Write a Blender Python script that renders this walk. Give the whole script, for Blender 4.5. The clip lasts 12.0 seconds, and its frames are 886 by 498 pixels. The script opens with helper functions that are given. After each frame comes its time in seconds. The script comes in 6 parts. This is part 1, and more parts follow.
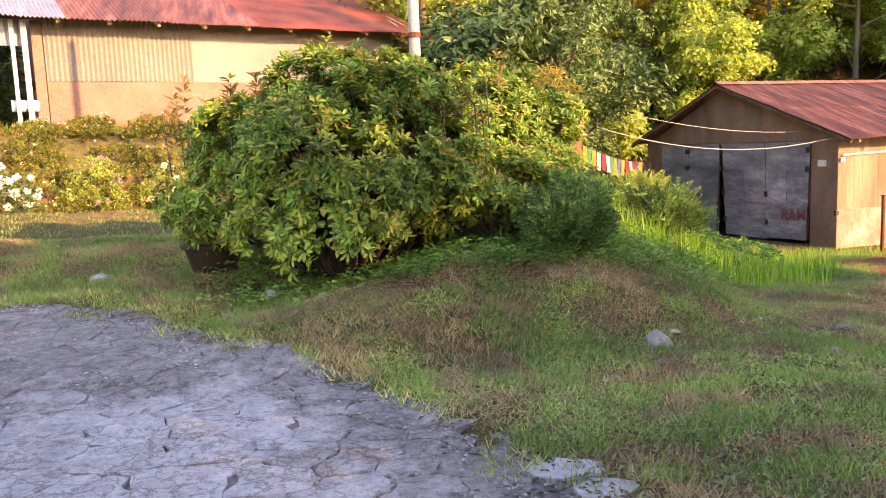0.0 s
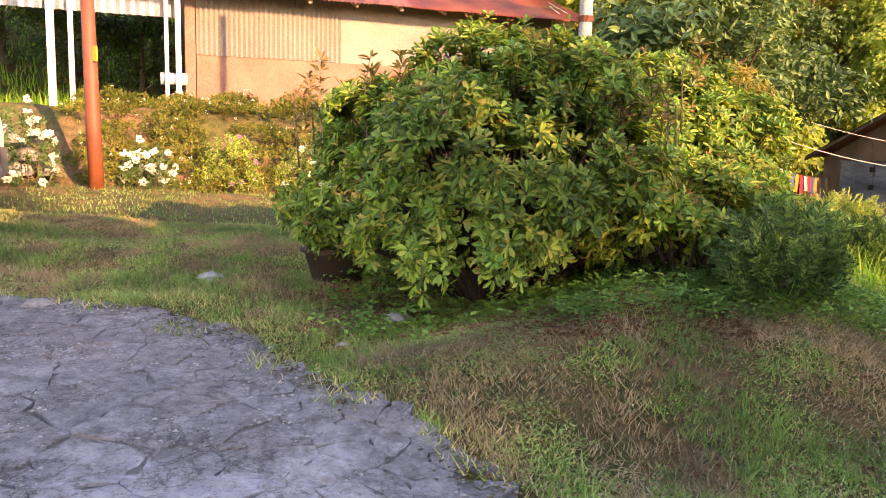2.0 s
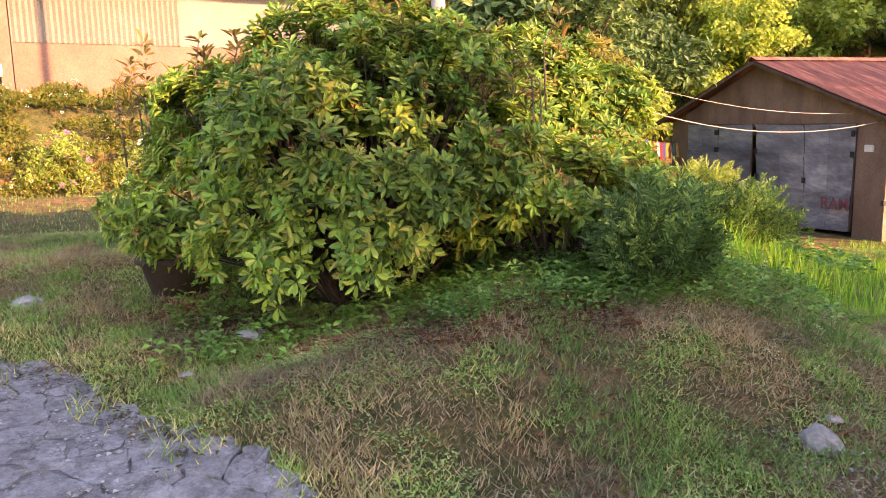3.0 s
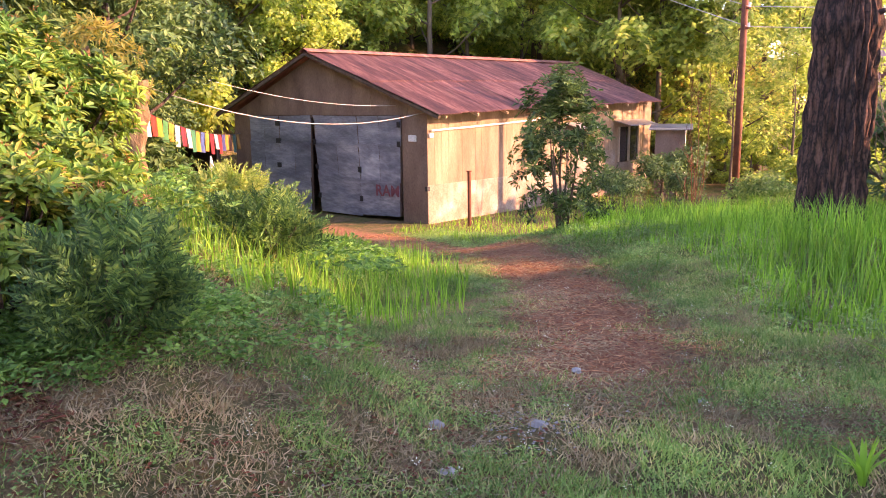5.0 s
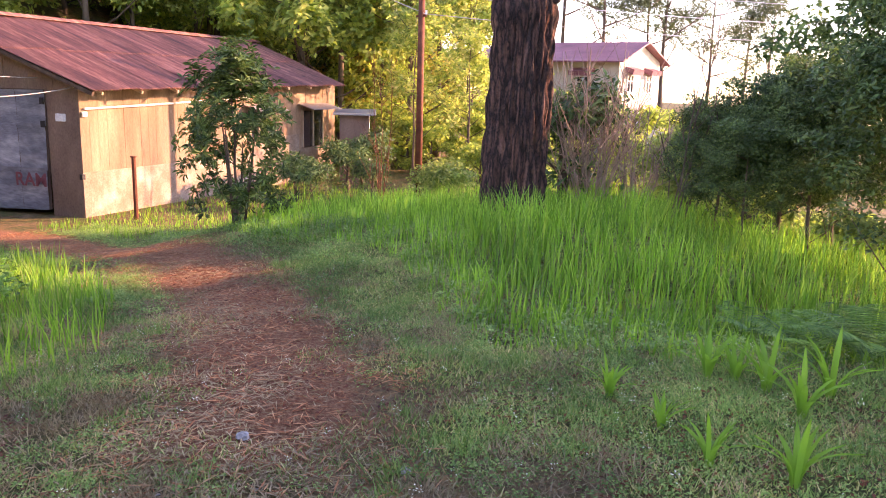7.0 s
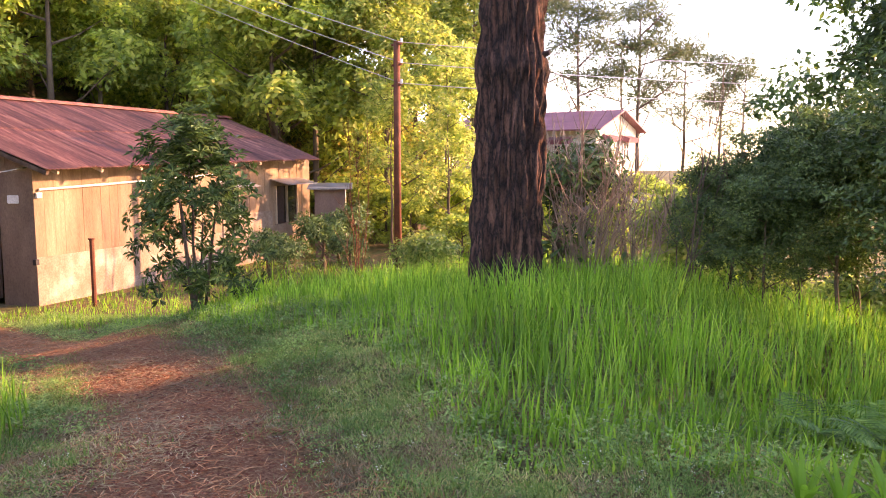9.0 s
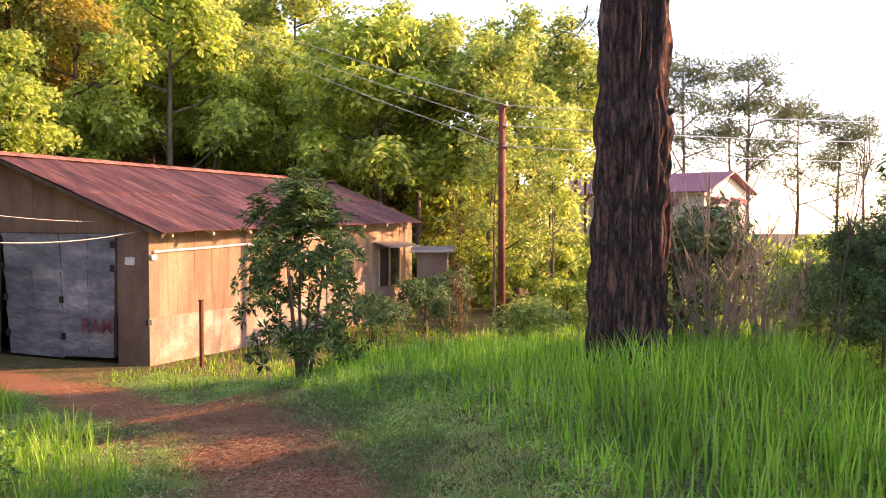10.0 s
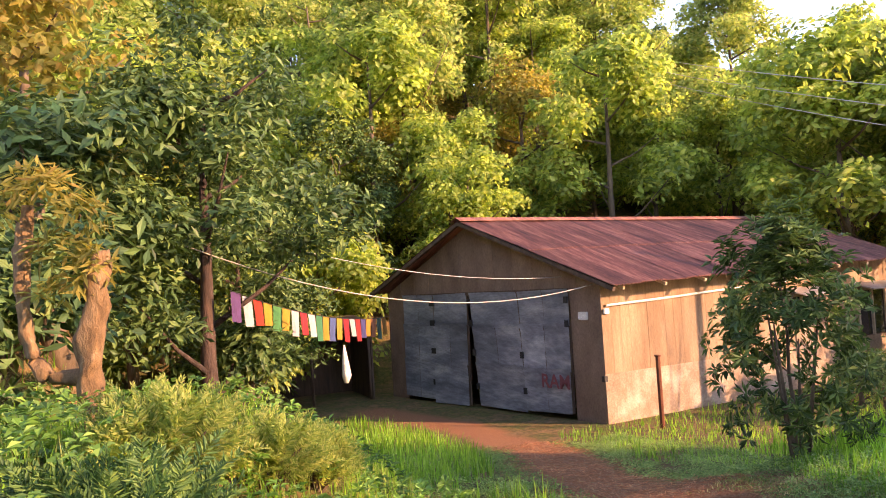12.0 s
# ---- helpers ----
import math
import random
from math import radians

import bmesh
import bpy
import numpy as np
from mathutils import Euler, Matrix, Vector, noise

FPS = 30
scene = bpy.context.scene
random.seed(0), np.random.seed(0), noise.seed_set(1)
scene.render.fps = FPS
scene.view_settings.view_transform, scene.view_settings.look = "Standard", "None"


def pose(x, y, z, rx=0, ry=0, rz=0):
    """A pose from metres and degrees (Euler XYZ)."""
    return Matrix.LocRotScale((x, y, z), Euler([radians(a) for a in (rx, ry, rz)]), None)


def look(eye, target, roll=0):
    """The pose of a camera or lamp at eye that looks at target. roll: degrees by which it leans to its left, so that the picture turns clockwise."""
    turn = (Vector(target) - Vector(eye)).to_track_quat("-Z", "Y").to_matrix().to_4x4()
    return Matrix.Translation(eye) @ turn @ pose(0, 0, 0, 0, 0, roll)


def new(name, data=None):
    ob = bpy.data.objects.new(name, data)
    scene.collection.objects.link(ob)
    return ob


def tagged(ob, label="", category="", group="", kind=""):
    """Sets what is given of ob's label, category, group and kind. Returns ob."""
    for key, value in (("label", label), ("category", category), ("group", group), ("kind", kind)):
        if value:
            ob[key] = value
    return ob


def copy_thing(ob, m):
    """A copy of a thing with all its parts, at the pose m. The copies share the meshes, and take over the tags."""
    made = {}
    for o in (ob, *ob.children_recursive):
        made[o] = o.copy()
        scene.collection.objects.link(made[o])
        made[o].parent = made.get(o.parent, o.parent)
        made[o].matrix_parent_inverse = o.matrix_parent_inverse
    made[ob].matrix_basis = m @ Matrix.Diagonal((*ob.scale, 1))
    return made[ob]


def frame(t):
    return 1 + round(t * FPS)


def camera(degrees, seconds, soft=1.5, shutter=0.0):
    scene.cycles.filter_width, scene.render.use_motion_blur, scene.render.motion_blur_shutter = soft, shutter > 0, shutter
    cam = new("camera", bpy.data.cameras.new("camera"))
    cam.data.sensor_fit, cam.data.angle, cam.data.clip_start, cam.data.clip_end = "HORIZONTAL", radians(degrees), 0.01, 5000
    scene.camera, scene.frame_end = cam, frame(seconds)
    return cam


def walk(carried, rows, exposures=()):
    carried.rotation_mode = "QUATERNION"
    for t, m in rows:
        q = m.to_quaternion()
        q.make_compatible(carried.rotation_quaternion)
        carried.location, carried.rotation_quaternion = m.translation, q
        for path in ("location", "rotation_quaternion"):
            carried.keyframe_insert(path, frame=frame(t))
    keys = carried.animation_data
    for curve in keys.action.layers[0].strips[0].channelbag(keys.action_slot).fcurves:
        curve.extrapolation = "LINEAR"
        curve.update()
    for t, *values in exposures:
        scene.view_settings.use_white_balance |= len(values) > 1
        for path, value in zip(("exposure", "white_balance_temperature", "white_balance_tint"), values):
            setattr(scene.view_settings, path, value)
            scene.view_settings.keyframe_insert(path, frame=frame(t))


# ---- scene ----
cam = camera(58.5, 12.0, soft=1.0)
PATH = [
    (0, (20.222, -17.92, 3.567), (18.305, -17.41, 3.313), -2.3),
    (0.5, (19.86, -17.886, 3.575), (17.9, -17.589, 3.316), -1.8),
    (1, (19.568, -17.857, 3.578), (17.592, -17.724, 3.296), -1.0),
    (1.5, (19.143, -17.768, 3.627), (17.165, -17.641, 3.356), 0.1),
    (2, (18.816, -17.82, 3.64), (16.843, -17.639, 3.37), 1.4),
    (2.5, (18.55, -17.874, 3.681), (16.592, -17.605, 3.376), 0.5),
    (3, (18.252, -17.671, 3.692), (16.343, -17.169, 3.37), -1.3),
    (3.5, (18.039, -17.514, 3.697), (16.211, -16.765, 3.38), -2.4),
    (3.7, (17.908, -17.467, 3.703), (16.128, -16.617, 3.372), -2.0),
    (5.3, (17.525, -16.262, 3.827), (16.218, -14.799, 3.442), -0.8),
    (5.5, (17.418, -16.146, 3.821), (16.187, -14.62, 3.425), -0.7),
    (6, (17.304, -15.879, 3.786), (16.287, -14.21, 3.363), 0.3),
    (6.5, (17.173, -15.518, 3.755), (16.292, -13.768, 3.354), 1.2),
    (7, (16.914, -15.233, 3.753), (16.139, -13.435, 3.344), 1.6),
    (7.2, (16.881, -15.155, 3.753), (16.151, -13.341, 3.331), 1.3),
    (8.8, (16.432, -14.245, 3.626), (15.751, -12.386, 3.34), 0.4),
    (9, (16.329, -14.046, 3.616), (15.587, -12.203, 3.388), -0.0),
    (9.5, (16.205, -13.887, 3.633), (15.317, -12.1, 3.497), -0.2),
    (10, (15.936, -13.643, 3.633), (14.967, -11.895, 3.562), -0.0),
    (10.5, (15.714, -13.418, 3.68), (14.521, -11.816, 3.586), -0.7),
    (11, (15.477, -13.254, 3.669), (14.017, -11.893, 3.539), -1.6),
    (11.5, (15.136, -13.073, 3.665), (13.579, -11.822, 3.558), -2.3),
    (12, (14.748, -12.871, 3.661), (13.02, -11.868, 3.745), -3.5),
]
EXPOSURE = [(0, 2.58, 8000, 38), (1.5, 2.46, 8200, 37), (2.5, 2.52, 8100, 38), (3.5, 2.74, 7700, 42), (5.5, 2.74, 7000, 48), (7, 2.64, 7000, 48), (9, 2.57, 7500, 45), (10, 2.32, 7500, 41), (10.5, 2.18, 7500, 39), (11, 2.27, 7500, 37), (11.5, 2.3, 7400, 37), (12, 2.2, 7300, 37)]
walk(cam, [(t, look(e, g, r)) for t, e, g, r in PATH], exposures=EXPOSURE)

# ---- place ----
# ---- light ----
SUN_TO = Vector((0.8, 0.61, 0.325)).normalized()
world = bpy.data.worlds.new("sky")
scene.world = world
world.use_nodes = True
wn = world.node_tree
sky = wn.nodes.new("ShaderNodeTexSky")
sky.sky_type = "NISHITA"
sky.sun_disc = False
sky.sun_elevation = math.asin(SUN_TO.z)
sky.sun_rotation = math.atan2(SUN_TO.x, SUN_TO.y)
sky.air_density, sky.dust_density = 1.0, 0.4
back = wn.nodes["Background"]
back.inputs["Strength"].default_value = 0.15
wn.links.new(sky.outputs[0], back.inputs["Color"])
sun_data = bpy.data.lights.new("sun", "SUN")
sun_data.energy, sun_data.angle, sun_data.color = 3.1, radians(0.6), (1.0, 0.66, 0.36)
sun = new("sun", sun_data)
sun.matrix_world = look(SUN_TO * 60, (0, 0, 0))


# ---- materials ----
def shader(name):
    m = bpy.data.materials.new(name)
    m.use_nodes = True
    t = m.node_tree
    return m, t, t.nodes["Principled BSDF"]


def noise_tex(t, scale, detail=4.0, rough=0.6, stretch=(1, 1, 1), space="Object"):
    co = t.nodes.new("ShaderNodeTexCoord")
    mp = t.nodes.new("ShaderNodeMapping")
    mp.inputs["Scale"].default_value = stretch
    n = t.nodes.new("ShaderNodeTexNoise")
    n.inputs["Scale"].default_value, n.inputs["Detail"].default_value, n.inputs["Roughness"].default_value = scale, detail, rough
    t.links.new(co.outputs[space], mp.inputs["Vector"])
    t.links.new(mp.outputs[0], n.inputs["Vector"])
    return n


def ramp(t, src, stops):
    r = t.nodes.new("ShaderNodeValToRGB")
    e = r.color_ramp.elements
    while len(e) < len(stops):
        e.new(0.5)
    for k, (p, c) in zip(e, stops):
        k.position, k.color = p, (*c, 1)
    t.links.new(src, r.inputs["Fac"])
    return r


def blend(t, fac, a, b, mode="MIX"):
    m = t.nodes.new("ShaderNodeMix")
    m.data_type, m.blend_type = "RGBA", mode
    for sock, v in ((m.inputs[0], fac), (m.inputs[6], a), (m.inputs[7], b)):
        if isinstance(v, (int, float)):
            sock.default_value = v
        elif isinstance(v, tuple):
            sock.default_value = (*v, 1)
        else:
            t.links.new(v, sock)
    return m.outputs[2]


def bump(t, src, p, strength=0.3, dist=0.01):
    b = t.nodes.new("ShaderNodeBump")
    b.inputs["Strength"].default_value, b.inputs["Distance"].default_value = strength, dist
    t.links.new(src, b.inputs["Height"])
    t.links.new(b.outputs[0], p.inputs["Normal"])


def surface(name, dark, mid, light, fine=40, coarse=1.5, rough=0.8, metal=0.0, relief=0.3, depth=0.01, stretch=(1, 1, 1), each=0.0, space="Object"):
    """A worn surface: stains at one scale, grain at another, and a tint of its own for each piece."""
    m, t, p = shader(name)
    big = noise_tex(t, coarse, 5, 0.65, stretch, space)
    small = noise_tex(t, fine, 6, 0.7, stretch, space)
    c = ramp(t, big.outputs[0], ((0.3, dark), (0.5, mid), (0.7, light))).outputs[0]
    g = ramp(t, small.outputs[0], ((0.3, (0.62, 0.62, 0.62)), (0.7, (1.15, 1.15, 1.15)))).outputs[0]
    c = blend(t, 1.0, c, g, "MULTIPLY")
    if each:
        info = t.nodes.new("ShaderNodeObjectInfo")
        k = ramp(t, info.outputs["Random"], ((0.0, (1 - each,) * 3), (1.0, (1 + each,) * 3))).outputs[0]
        c = blend(t, 1.0, c, k, "MULTIPLY")
    t.links.new(c, p.inputs["Base Color"])
    p.inputs["Roughness"].default_value, p.inputs["Metallic"].default_value = rough, metal
    bump(t, small.outputs[0], p, relief, depth)
    return m


def leafy(name, colours, rough=0.45, thin=0.35, tips=None):
    """Leaves: each leaf has its own tint, light comes through them."""
    m, t, p = shader(name)
    geo = t.nodes.new("ShaderNodeNewGeometry")
    n = len(colours)
    c = ramp(t, geo.outputs["Random Per Island"], [(i / max(1, n - 1), k) for i, k in enumerate(colours)]).outputs[0]
    patch = noise_tex(t, 0.9, 3, 0.6)
    g = ramp(t, patch.outputs[0], ((0.36, (0.58, 0.64, 0.6)), (0.64, (1.3, 1.25, 1.12)))).outputs[0]
    c = blend(t, 1.0, c, g, "MULTIPLY")
    t.links.new(c, p.inputs["Base Color"])
    p.inputs["Roughness"].default_value = rough
    p.inputs["Specular IOR Level"].default_value = 0.22
    tr = t.nodes.new("ShaderNodeBsdfTranslucent")
    t.links.new(blend(t, 1.0, c, (1.5, 1.5, 0.9), "MULTIPLY"), tr.inputs["Color"])
    mx = t.nodes.new("ShaderNodeMixShader")
    mx.inputs[0].default_value = thin
    t.links.new(p.outputs[0], mx.inputs[1])
    t.links.new(tr.outputs[0], mx.inputs[2])
    t.links.new(mx.outputs[0], t.nodes["Material Output"].inputs["Surface"])
    return m


def plain(name, colour, rough=0.6, metal=0.0):
    return surface(name, tuple(v * 0.8 for v in colour), colour, tuple(min(1, v * 1.12) for v in colour), 60, 3, rough, metal, 0.12, 0.004)


M_RUST_ROOF = surface("rusty corrugated iron", (0.08, 0.034, 0.028), (0.22, 0.08, 0.056), (0.4, 0.175, 0.115), 18, 1.5, 0.7, 0.0, 0.25, 0.006, (0.3, 3.2, 0.3), 0.3)
M_RED_ROOF = surface("red painted corrugated iron", (0.17, 0.0405, 0.0165), (0.357, 0.081, 0.0275), (0.425, 0.135, 0.044), 25, 1.0, 0.6, 0.0, 0.2, 0.005, (1, 1, 1), 0.12)
M_GREY_ROOF = surface("bare galvanised iron", (0.225, 0.225, 0.232), (0.36, 0.36, 0.367), (0.45, 0.45, 0.45), 30, 1.5, 0.45, 0.5, 0.15, 0.004)
# blue in the door zinc's base colour stands for reflected sky
M_DOOR_ZINC = surface("weathered zinc sheet with sky blue tint", (0.102, 0.113, 0.146), (0.204, 0.228, 0.281), (0.408, 0.432, 0.48), 9, 1.1, 0.5, 0.1, 0.12, 0.004, (0.6, 0.6, 1.99), 0.2)
M_BROWN_WALL = surface("brown limewashed boards", (0.14, 0.088, 0.062), (0.21, 0.135, 0.095), (0.27, 0.18, 0.13), 30, 1.2, 0.85, 0, 0.3, 0.008, (1, 1, 0.5), 0.08)
M_TAN_WALL = surface("ochre weathered boards", (0.153, 0.0957, 0.0536), (0.249, 0.163, 0.0957), (0.344, 0.244, 0.153), 30, 0.8, 0.85, 0, 0.35, 0.008, (2, 2, 0.35), 0.05)
M_PLASTER_LOW = surface("flaking cement plaster", (0.191, 0.131, 0.0827), (0.296, 0.217, 0.152), (0.435, 0.365, 0.287), 20, 1.6, 0.9, 0, 0.35, 0.01, (1, 1, 1), 0.06)
M_PINK = surface("salmon pink plaster", (0.203, 0.102, 0.0688), (0.251, 0.134, 0.0909), (0.292, 0.166, 0.113), 35, 0.9, 0.9, 0, 0.2, 0.006)
M_CREAM = surface("cream painted sheet", (0.192, 0.16, 0.122), (0.224, 0.188, 0.146), (0.256, 0.216, 0.17), 30, 0.8, 0.6, 0, 0.15, 0.005)
M_WHITE = surface("white paint", (0.62, 0.6, 0.55), (0.76, 0.74, 0.7), (0.82, 0.81, 0.78), 30, 2, 0.6, 0, 0.15, 0.004)
M_DARK_WOOD = surface("dark old timber", (0.05, 0.032, 0.02), (0.1, 0.06, 0.04), (0.15, 0.1, 0.065), 40, 2, 0.8, 0, 0.4, 0.008, (3, 3, 0.4), 0.1)
M_PALE_WOOD = surface("pale sawn timber", (0.32, 0.23, 0.14), (0.45, 0.34, 0.22), (0.55, 0.43, 0.3), 40, 2, 0.8, 0, 0.3, 0.006, (1, 1, 1), 0.1)
M_POLE = surface("dull grey pole paint", (0.26, 0.25, 0.24), (0.36, 0.35, 0.33), (0.44, 0.42, 0.4), 30, 2, 0.6)
M_RUST = surface("rusted steel", (0.075, 0.0225, 0.009), (0.15, 0.045, 0.0188), (0.225, 0.075, 0.03), 40, 3, 0.8, 0.2, 0.3, 0.005)
M_ORANGE = surface("orange red oxide paint", (0.13, 0.035, 0.014), (0.2, 0.055, 0.02), (0.27, 0.08, 0.028), 40, 2, 0.6, 0, 0.2, 0.004)
M_YELLOW = plain("yellow paint", (0.75, 0.42, 0.03))
M_BARK = surface("dark furrowed bark", (0.022, 0.016, 0.014), (0.065, 0.042, 0.034), (0.15, 0.09, 0.065), 22, 3.5, 0.95, 0, 1.0, 0.05, (1, 1, 0.28))
def plated_bark():
    """Long flaking plates parted by dark furrows."""
    m, t, p = shader("plated pine bark")
    co = t.nodes.new("ShaderNodeTexCoord")
    mp = t.nodes.new("ShaderNodeMapping")
    mp.inputs["Scale"].default_value = (11, 11, 2.0)
    wob = noise_tex(t, 9, 4, 0.6)
    add = blend(t, 0.1, co.outputs["Object"], wob.outputs["Color"], "ADD")
    t.links.new(add, mp.inputs["Vector"])
    vo = t.nodes.new("ShaderNodeTexVoronoi")
    vo.feature = "DISTANCE_TO_EDGE"
    vo.inputs["Scale"].default_value = 1.0
    t.links.new(mp.outputs[0], vo.inputs["Vector"])
    cells = t.nodes.new("ShaderNodeTexVoronoi")
    cells.inputs["Scale"].default_value = 1.0
    t.links.new(mp.outputs[0], cells.inputs["Vector"])
    fine = noise_tex(t, 45, 6, 0.75, (1, 1, 0.4))
    plate = ramp(t, vo.outputs["Distance"], ((0.02, (0.022, 0.015, 0.013)), (0.14, (0.085, 0.048, 0.036)), (0.4, (0.18, 0.1, 0.072)))).outputs[0]
    tint = ramp(t, cells.outputs["Color"], ((0.2, (0.65, 0.6, 0.6)), (0.8, (1.35, 1.25, 1.2)))).outputs[0]
    grain = ramp(t, fine.outputs[0], ((0.3, (0.45, 0.45, 0.45)), (0.7, (1.5, 1.45, 1.4)))).outputs[0]
    t.links.new(blend(t, 1.0, blend(t, 1.0, plate, tint, "MULTIPLY"), grain, "MULTIPLY"), p.inputs["Base Color"])
    p.inputs["Roughness"].default_value = 0.95
    bump(t, blend(t, 0.35, plate, fine.outputs["Color"]), p, 1.0, 0.12)
    return m


M_PLATED = plated_bark()
M_BARK_PALE = surface("grey brown bark", (0.07, 0.05, 0.035), (0.13, 0.095, 0.065), (0.2, 0.15, 0.1), 30, 3, 0.95, 0, 0.7, 0.02, (1, 1, 0.3))
M_STUMP = surface("weathered stump wood", (0.075, 0.045, 0.0225), (0.195, 0.12, 0.0562), (0.315, 0.217, 0.12), 30, 6, 0.95, 0, 0.8, 0.03, (1, 1, 0.4))
def yard_concrete():
    """Grey concrete with a paler worn screed over the middle of the yard."""
    m, t, p = shader("broken grey concrete with pale worn screed")
    big, mid_n, small = noise_tex(t, 1.4, 6, 0.7), noise_tex(t, 7, 6, 0.75), noise_tex(t, 42, 6, 0.8)
    co = t.nodes.new("ShaderNodeTexCoord")
    mp = t.nodes.new("ShaderNodeMapping")
    mp.inputs["Location"].default_value = (-17.2 / 2.4, 18.7 / 1.7, 0)
    mp.inputs["Scale"].default_value = (1 / 2.4, 1 / 1.7, 0)
    gr = t.nodes.new("ShaderNodeTexGradient")
    gr.gradient_type = "SPHERICAL"
    t.links.new(co.outputs["Object"], mp.inputs["Vector"])
    t.links.new(mp.outputs[0], gr.inputs["Vector"])
    add = t.nodes.new("ShaderNodeMath")
    add.operation = "MULTIPLY_ADD"
    t.links.new(gr.outputs["Fac"], add.inputs[0])
    add.inputs[1].default_value = 0.7
    t.links.new(big.outputs[0], add.inputs[2])
    pale = ramp(t, add.outputs[0], ((0.6, (0, 0, 0)), (0.74, (0.9, 0.9, 0.9)))).outputs[0]
    old = ramp(t, mid_n.outputs[0], ((0.36, (0.129, 0.117, 0.112)), (0.47, (0.197, 0.184, 0.178)), (0.54, (0.238, 0.224, 0.216)), (0.64, (0.299, 0.286, 0.275)))).outputs[0]
    new_c = ramp(t, mid_n.outputs[0], ((0.36, (0.296, 0.281, 0.281)), (0.5, (0.385, 0.37, 0.374)), (0.62, (0.444, 0.433, 0.437)))).outputs[0]
    grain = ramp(t, small.outputs[0], ((0.34, (0.55, 0.53, 0.51)), (0.45, (0.94, 0.94, 0.94)), (0.56, (1.05, 1.05, 1.05)), (0.68, (1.25, 1.25, 1.22)))).outputs[0]
    wob = noise_tex(t, 5, 5, 0.7)
    vo = t.nodes.new("ShaderNodeTexVoronoi")
    vo.feature = "DISTANCE_TO_EDGE"
    vo.inputs["Scale"].default_value = 8.5
    t.links.new(blend(t, 0.3, co.outputs["Object"], wob.outputs["Color"], "ADD"), vo.inputs["Vector"])
    crack = ramp(t, vo.outputs["Distance"], ((0.0, (0.5, 0.47, 0.44)), (0.09, (1, 1, 1)))).outputs[0]
    broken = ramp(t, big.outputs[0], ((0.46, (1, 1, 1)), (0.54, (0.25, 0.25, 0.25)))).outputs[0]
    crack = blend(t, broken, (1, 1, 1), crack)
    c = blend(t, 1.0, blend(t, 1.0, blend(t, pale, old, new_c), grain, "MULTIPLY"), crack, "MULTIPLY")
    info = t.nodes.new("ShaderNodeObjectInfo")
    k = ramp(t, info.outputs["Random"], ((0.0, (0.86, 0.85, 0.84)), (1.0, (1.04, 1.03, 1.02)))).outputs[0]
    t.links.new(blend(t, 1.0, c, k, "MULTIPLY"), p.inputs["Base Color"])
    p.inputs["Roughness"].default_value = 0.9
    p.inputs["Specular IOR Level"].default_value = 0.25
    bump(t, small.outputs[0], p, 0.5, 0.015)
    return m


M_YARD = yard_concrete()
M_SCREED = surface("worn pale cement screed", (0.315, 0.307, 0.315), (0.39, 0.383, 0.39), (0.465, 0.458, 0.465), 30, 1.6, 0.8, 0, 0.4, 0.008, (1, 1, 1), 0.1)
M_GRIT = surface("dark tarry grit", (0.09, 0.08, 0.075), (0.16, 0.145, 0.135), (0.24, 0.22, 0.2), 50, 2.2, 0.9, 0, 0.8, 0.02)
M_STONE = surface("grey field stone", (0.18, 0.164, 0.143), (0.312, 0.291, 0.262), (0.443, 0.418, 0.377), 30, 3, 0.9, 0, 0.6, 0.02, (1, 1, 1), 0.25)
M_POT = surface("dark clay pot", (0.0275, 0.0165, 0.0138), (0.0495, 0.0303, 0.022), (0.0715, 0.044, 0.033), 30, 3, 0.8)
M_ROPE = plain("pale rope", (0.42, 0.4, 0.36))
M_WIRE = plain("grey cable", (0.5, 0.48, 0.45), 0.5)
M_BLACK = plain("black rubber", (0.02, 0.02, 0.021), 0.7)
M_CAR_WHITE = plain("white car paint", (0.74, 0.73, 0.71), 0.25)
M_CAR_GREY = plain("grey plastic cladding", (0.14, 0.135, 0.13), 0.5)
M_CHROME = plain("chrome", (0.7, 0.72, 0.75), 0.12, 1.0)
M_BEIGE = surface("beige house wall", (0.5, 0.46, 0.36), (0.62, 0.57, 0.45), (0.68, 0.63, 0.51), 30, 1.0, 0.85)
M_PLUM_ROOF = surface("plum painted iron roof", (0.17, 0.06, 0.075), (0.26, 0.1, 0.12), (0.3, 0.13, 0.15), 10, 0.6, 0.55, 0, 0.15)
mg, tg, pg = shader("dark window glass")
pg.inputs["Base Color"].default_value, pg.inputs["Roughness"].default_value = (0.02, 0.025, 0.03, 1), 0.06
M_GLASS = mg

L_RHODO = leafy("rhododendron leaf", ((0.0588, 0.106, 0.0311), (0.118, 0.204, 0.0466), (0.195, 0.319, 0.0635), (0.303, 0.433, 0.0846), (0.411, 0.354, 0.0988)), 0.4, 0.35)
L_WARM = leafy("sunlit yellow green leaf", ((0.142, 0.215, 0.0717), (0.235, 0.323, 0.0955), (0.354, 0.42, 0.143), (0.436, 0.443, 0.191)), 0.5, 0.58)
L_FOREST = leafy("forest leaf", ((0.147, 0.226, 0.0656), (0.261, 0.359, 0.0919), (0.388, 0.472, 0.131), (0.503, 0.543, 0.171)), 0.5, 0.58)
L_DARK = leafy("dark evergreen leaf", ((0.0373, 0.075, 0.0292), (0.0621, 0.117, 0.043), (0.103, 0.182, 0.0601), (0.166, 0.236, 0.0774)), 0.45, 0.25)
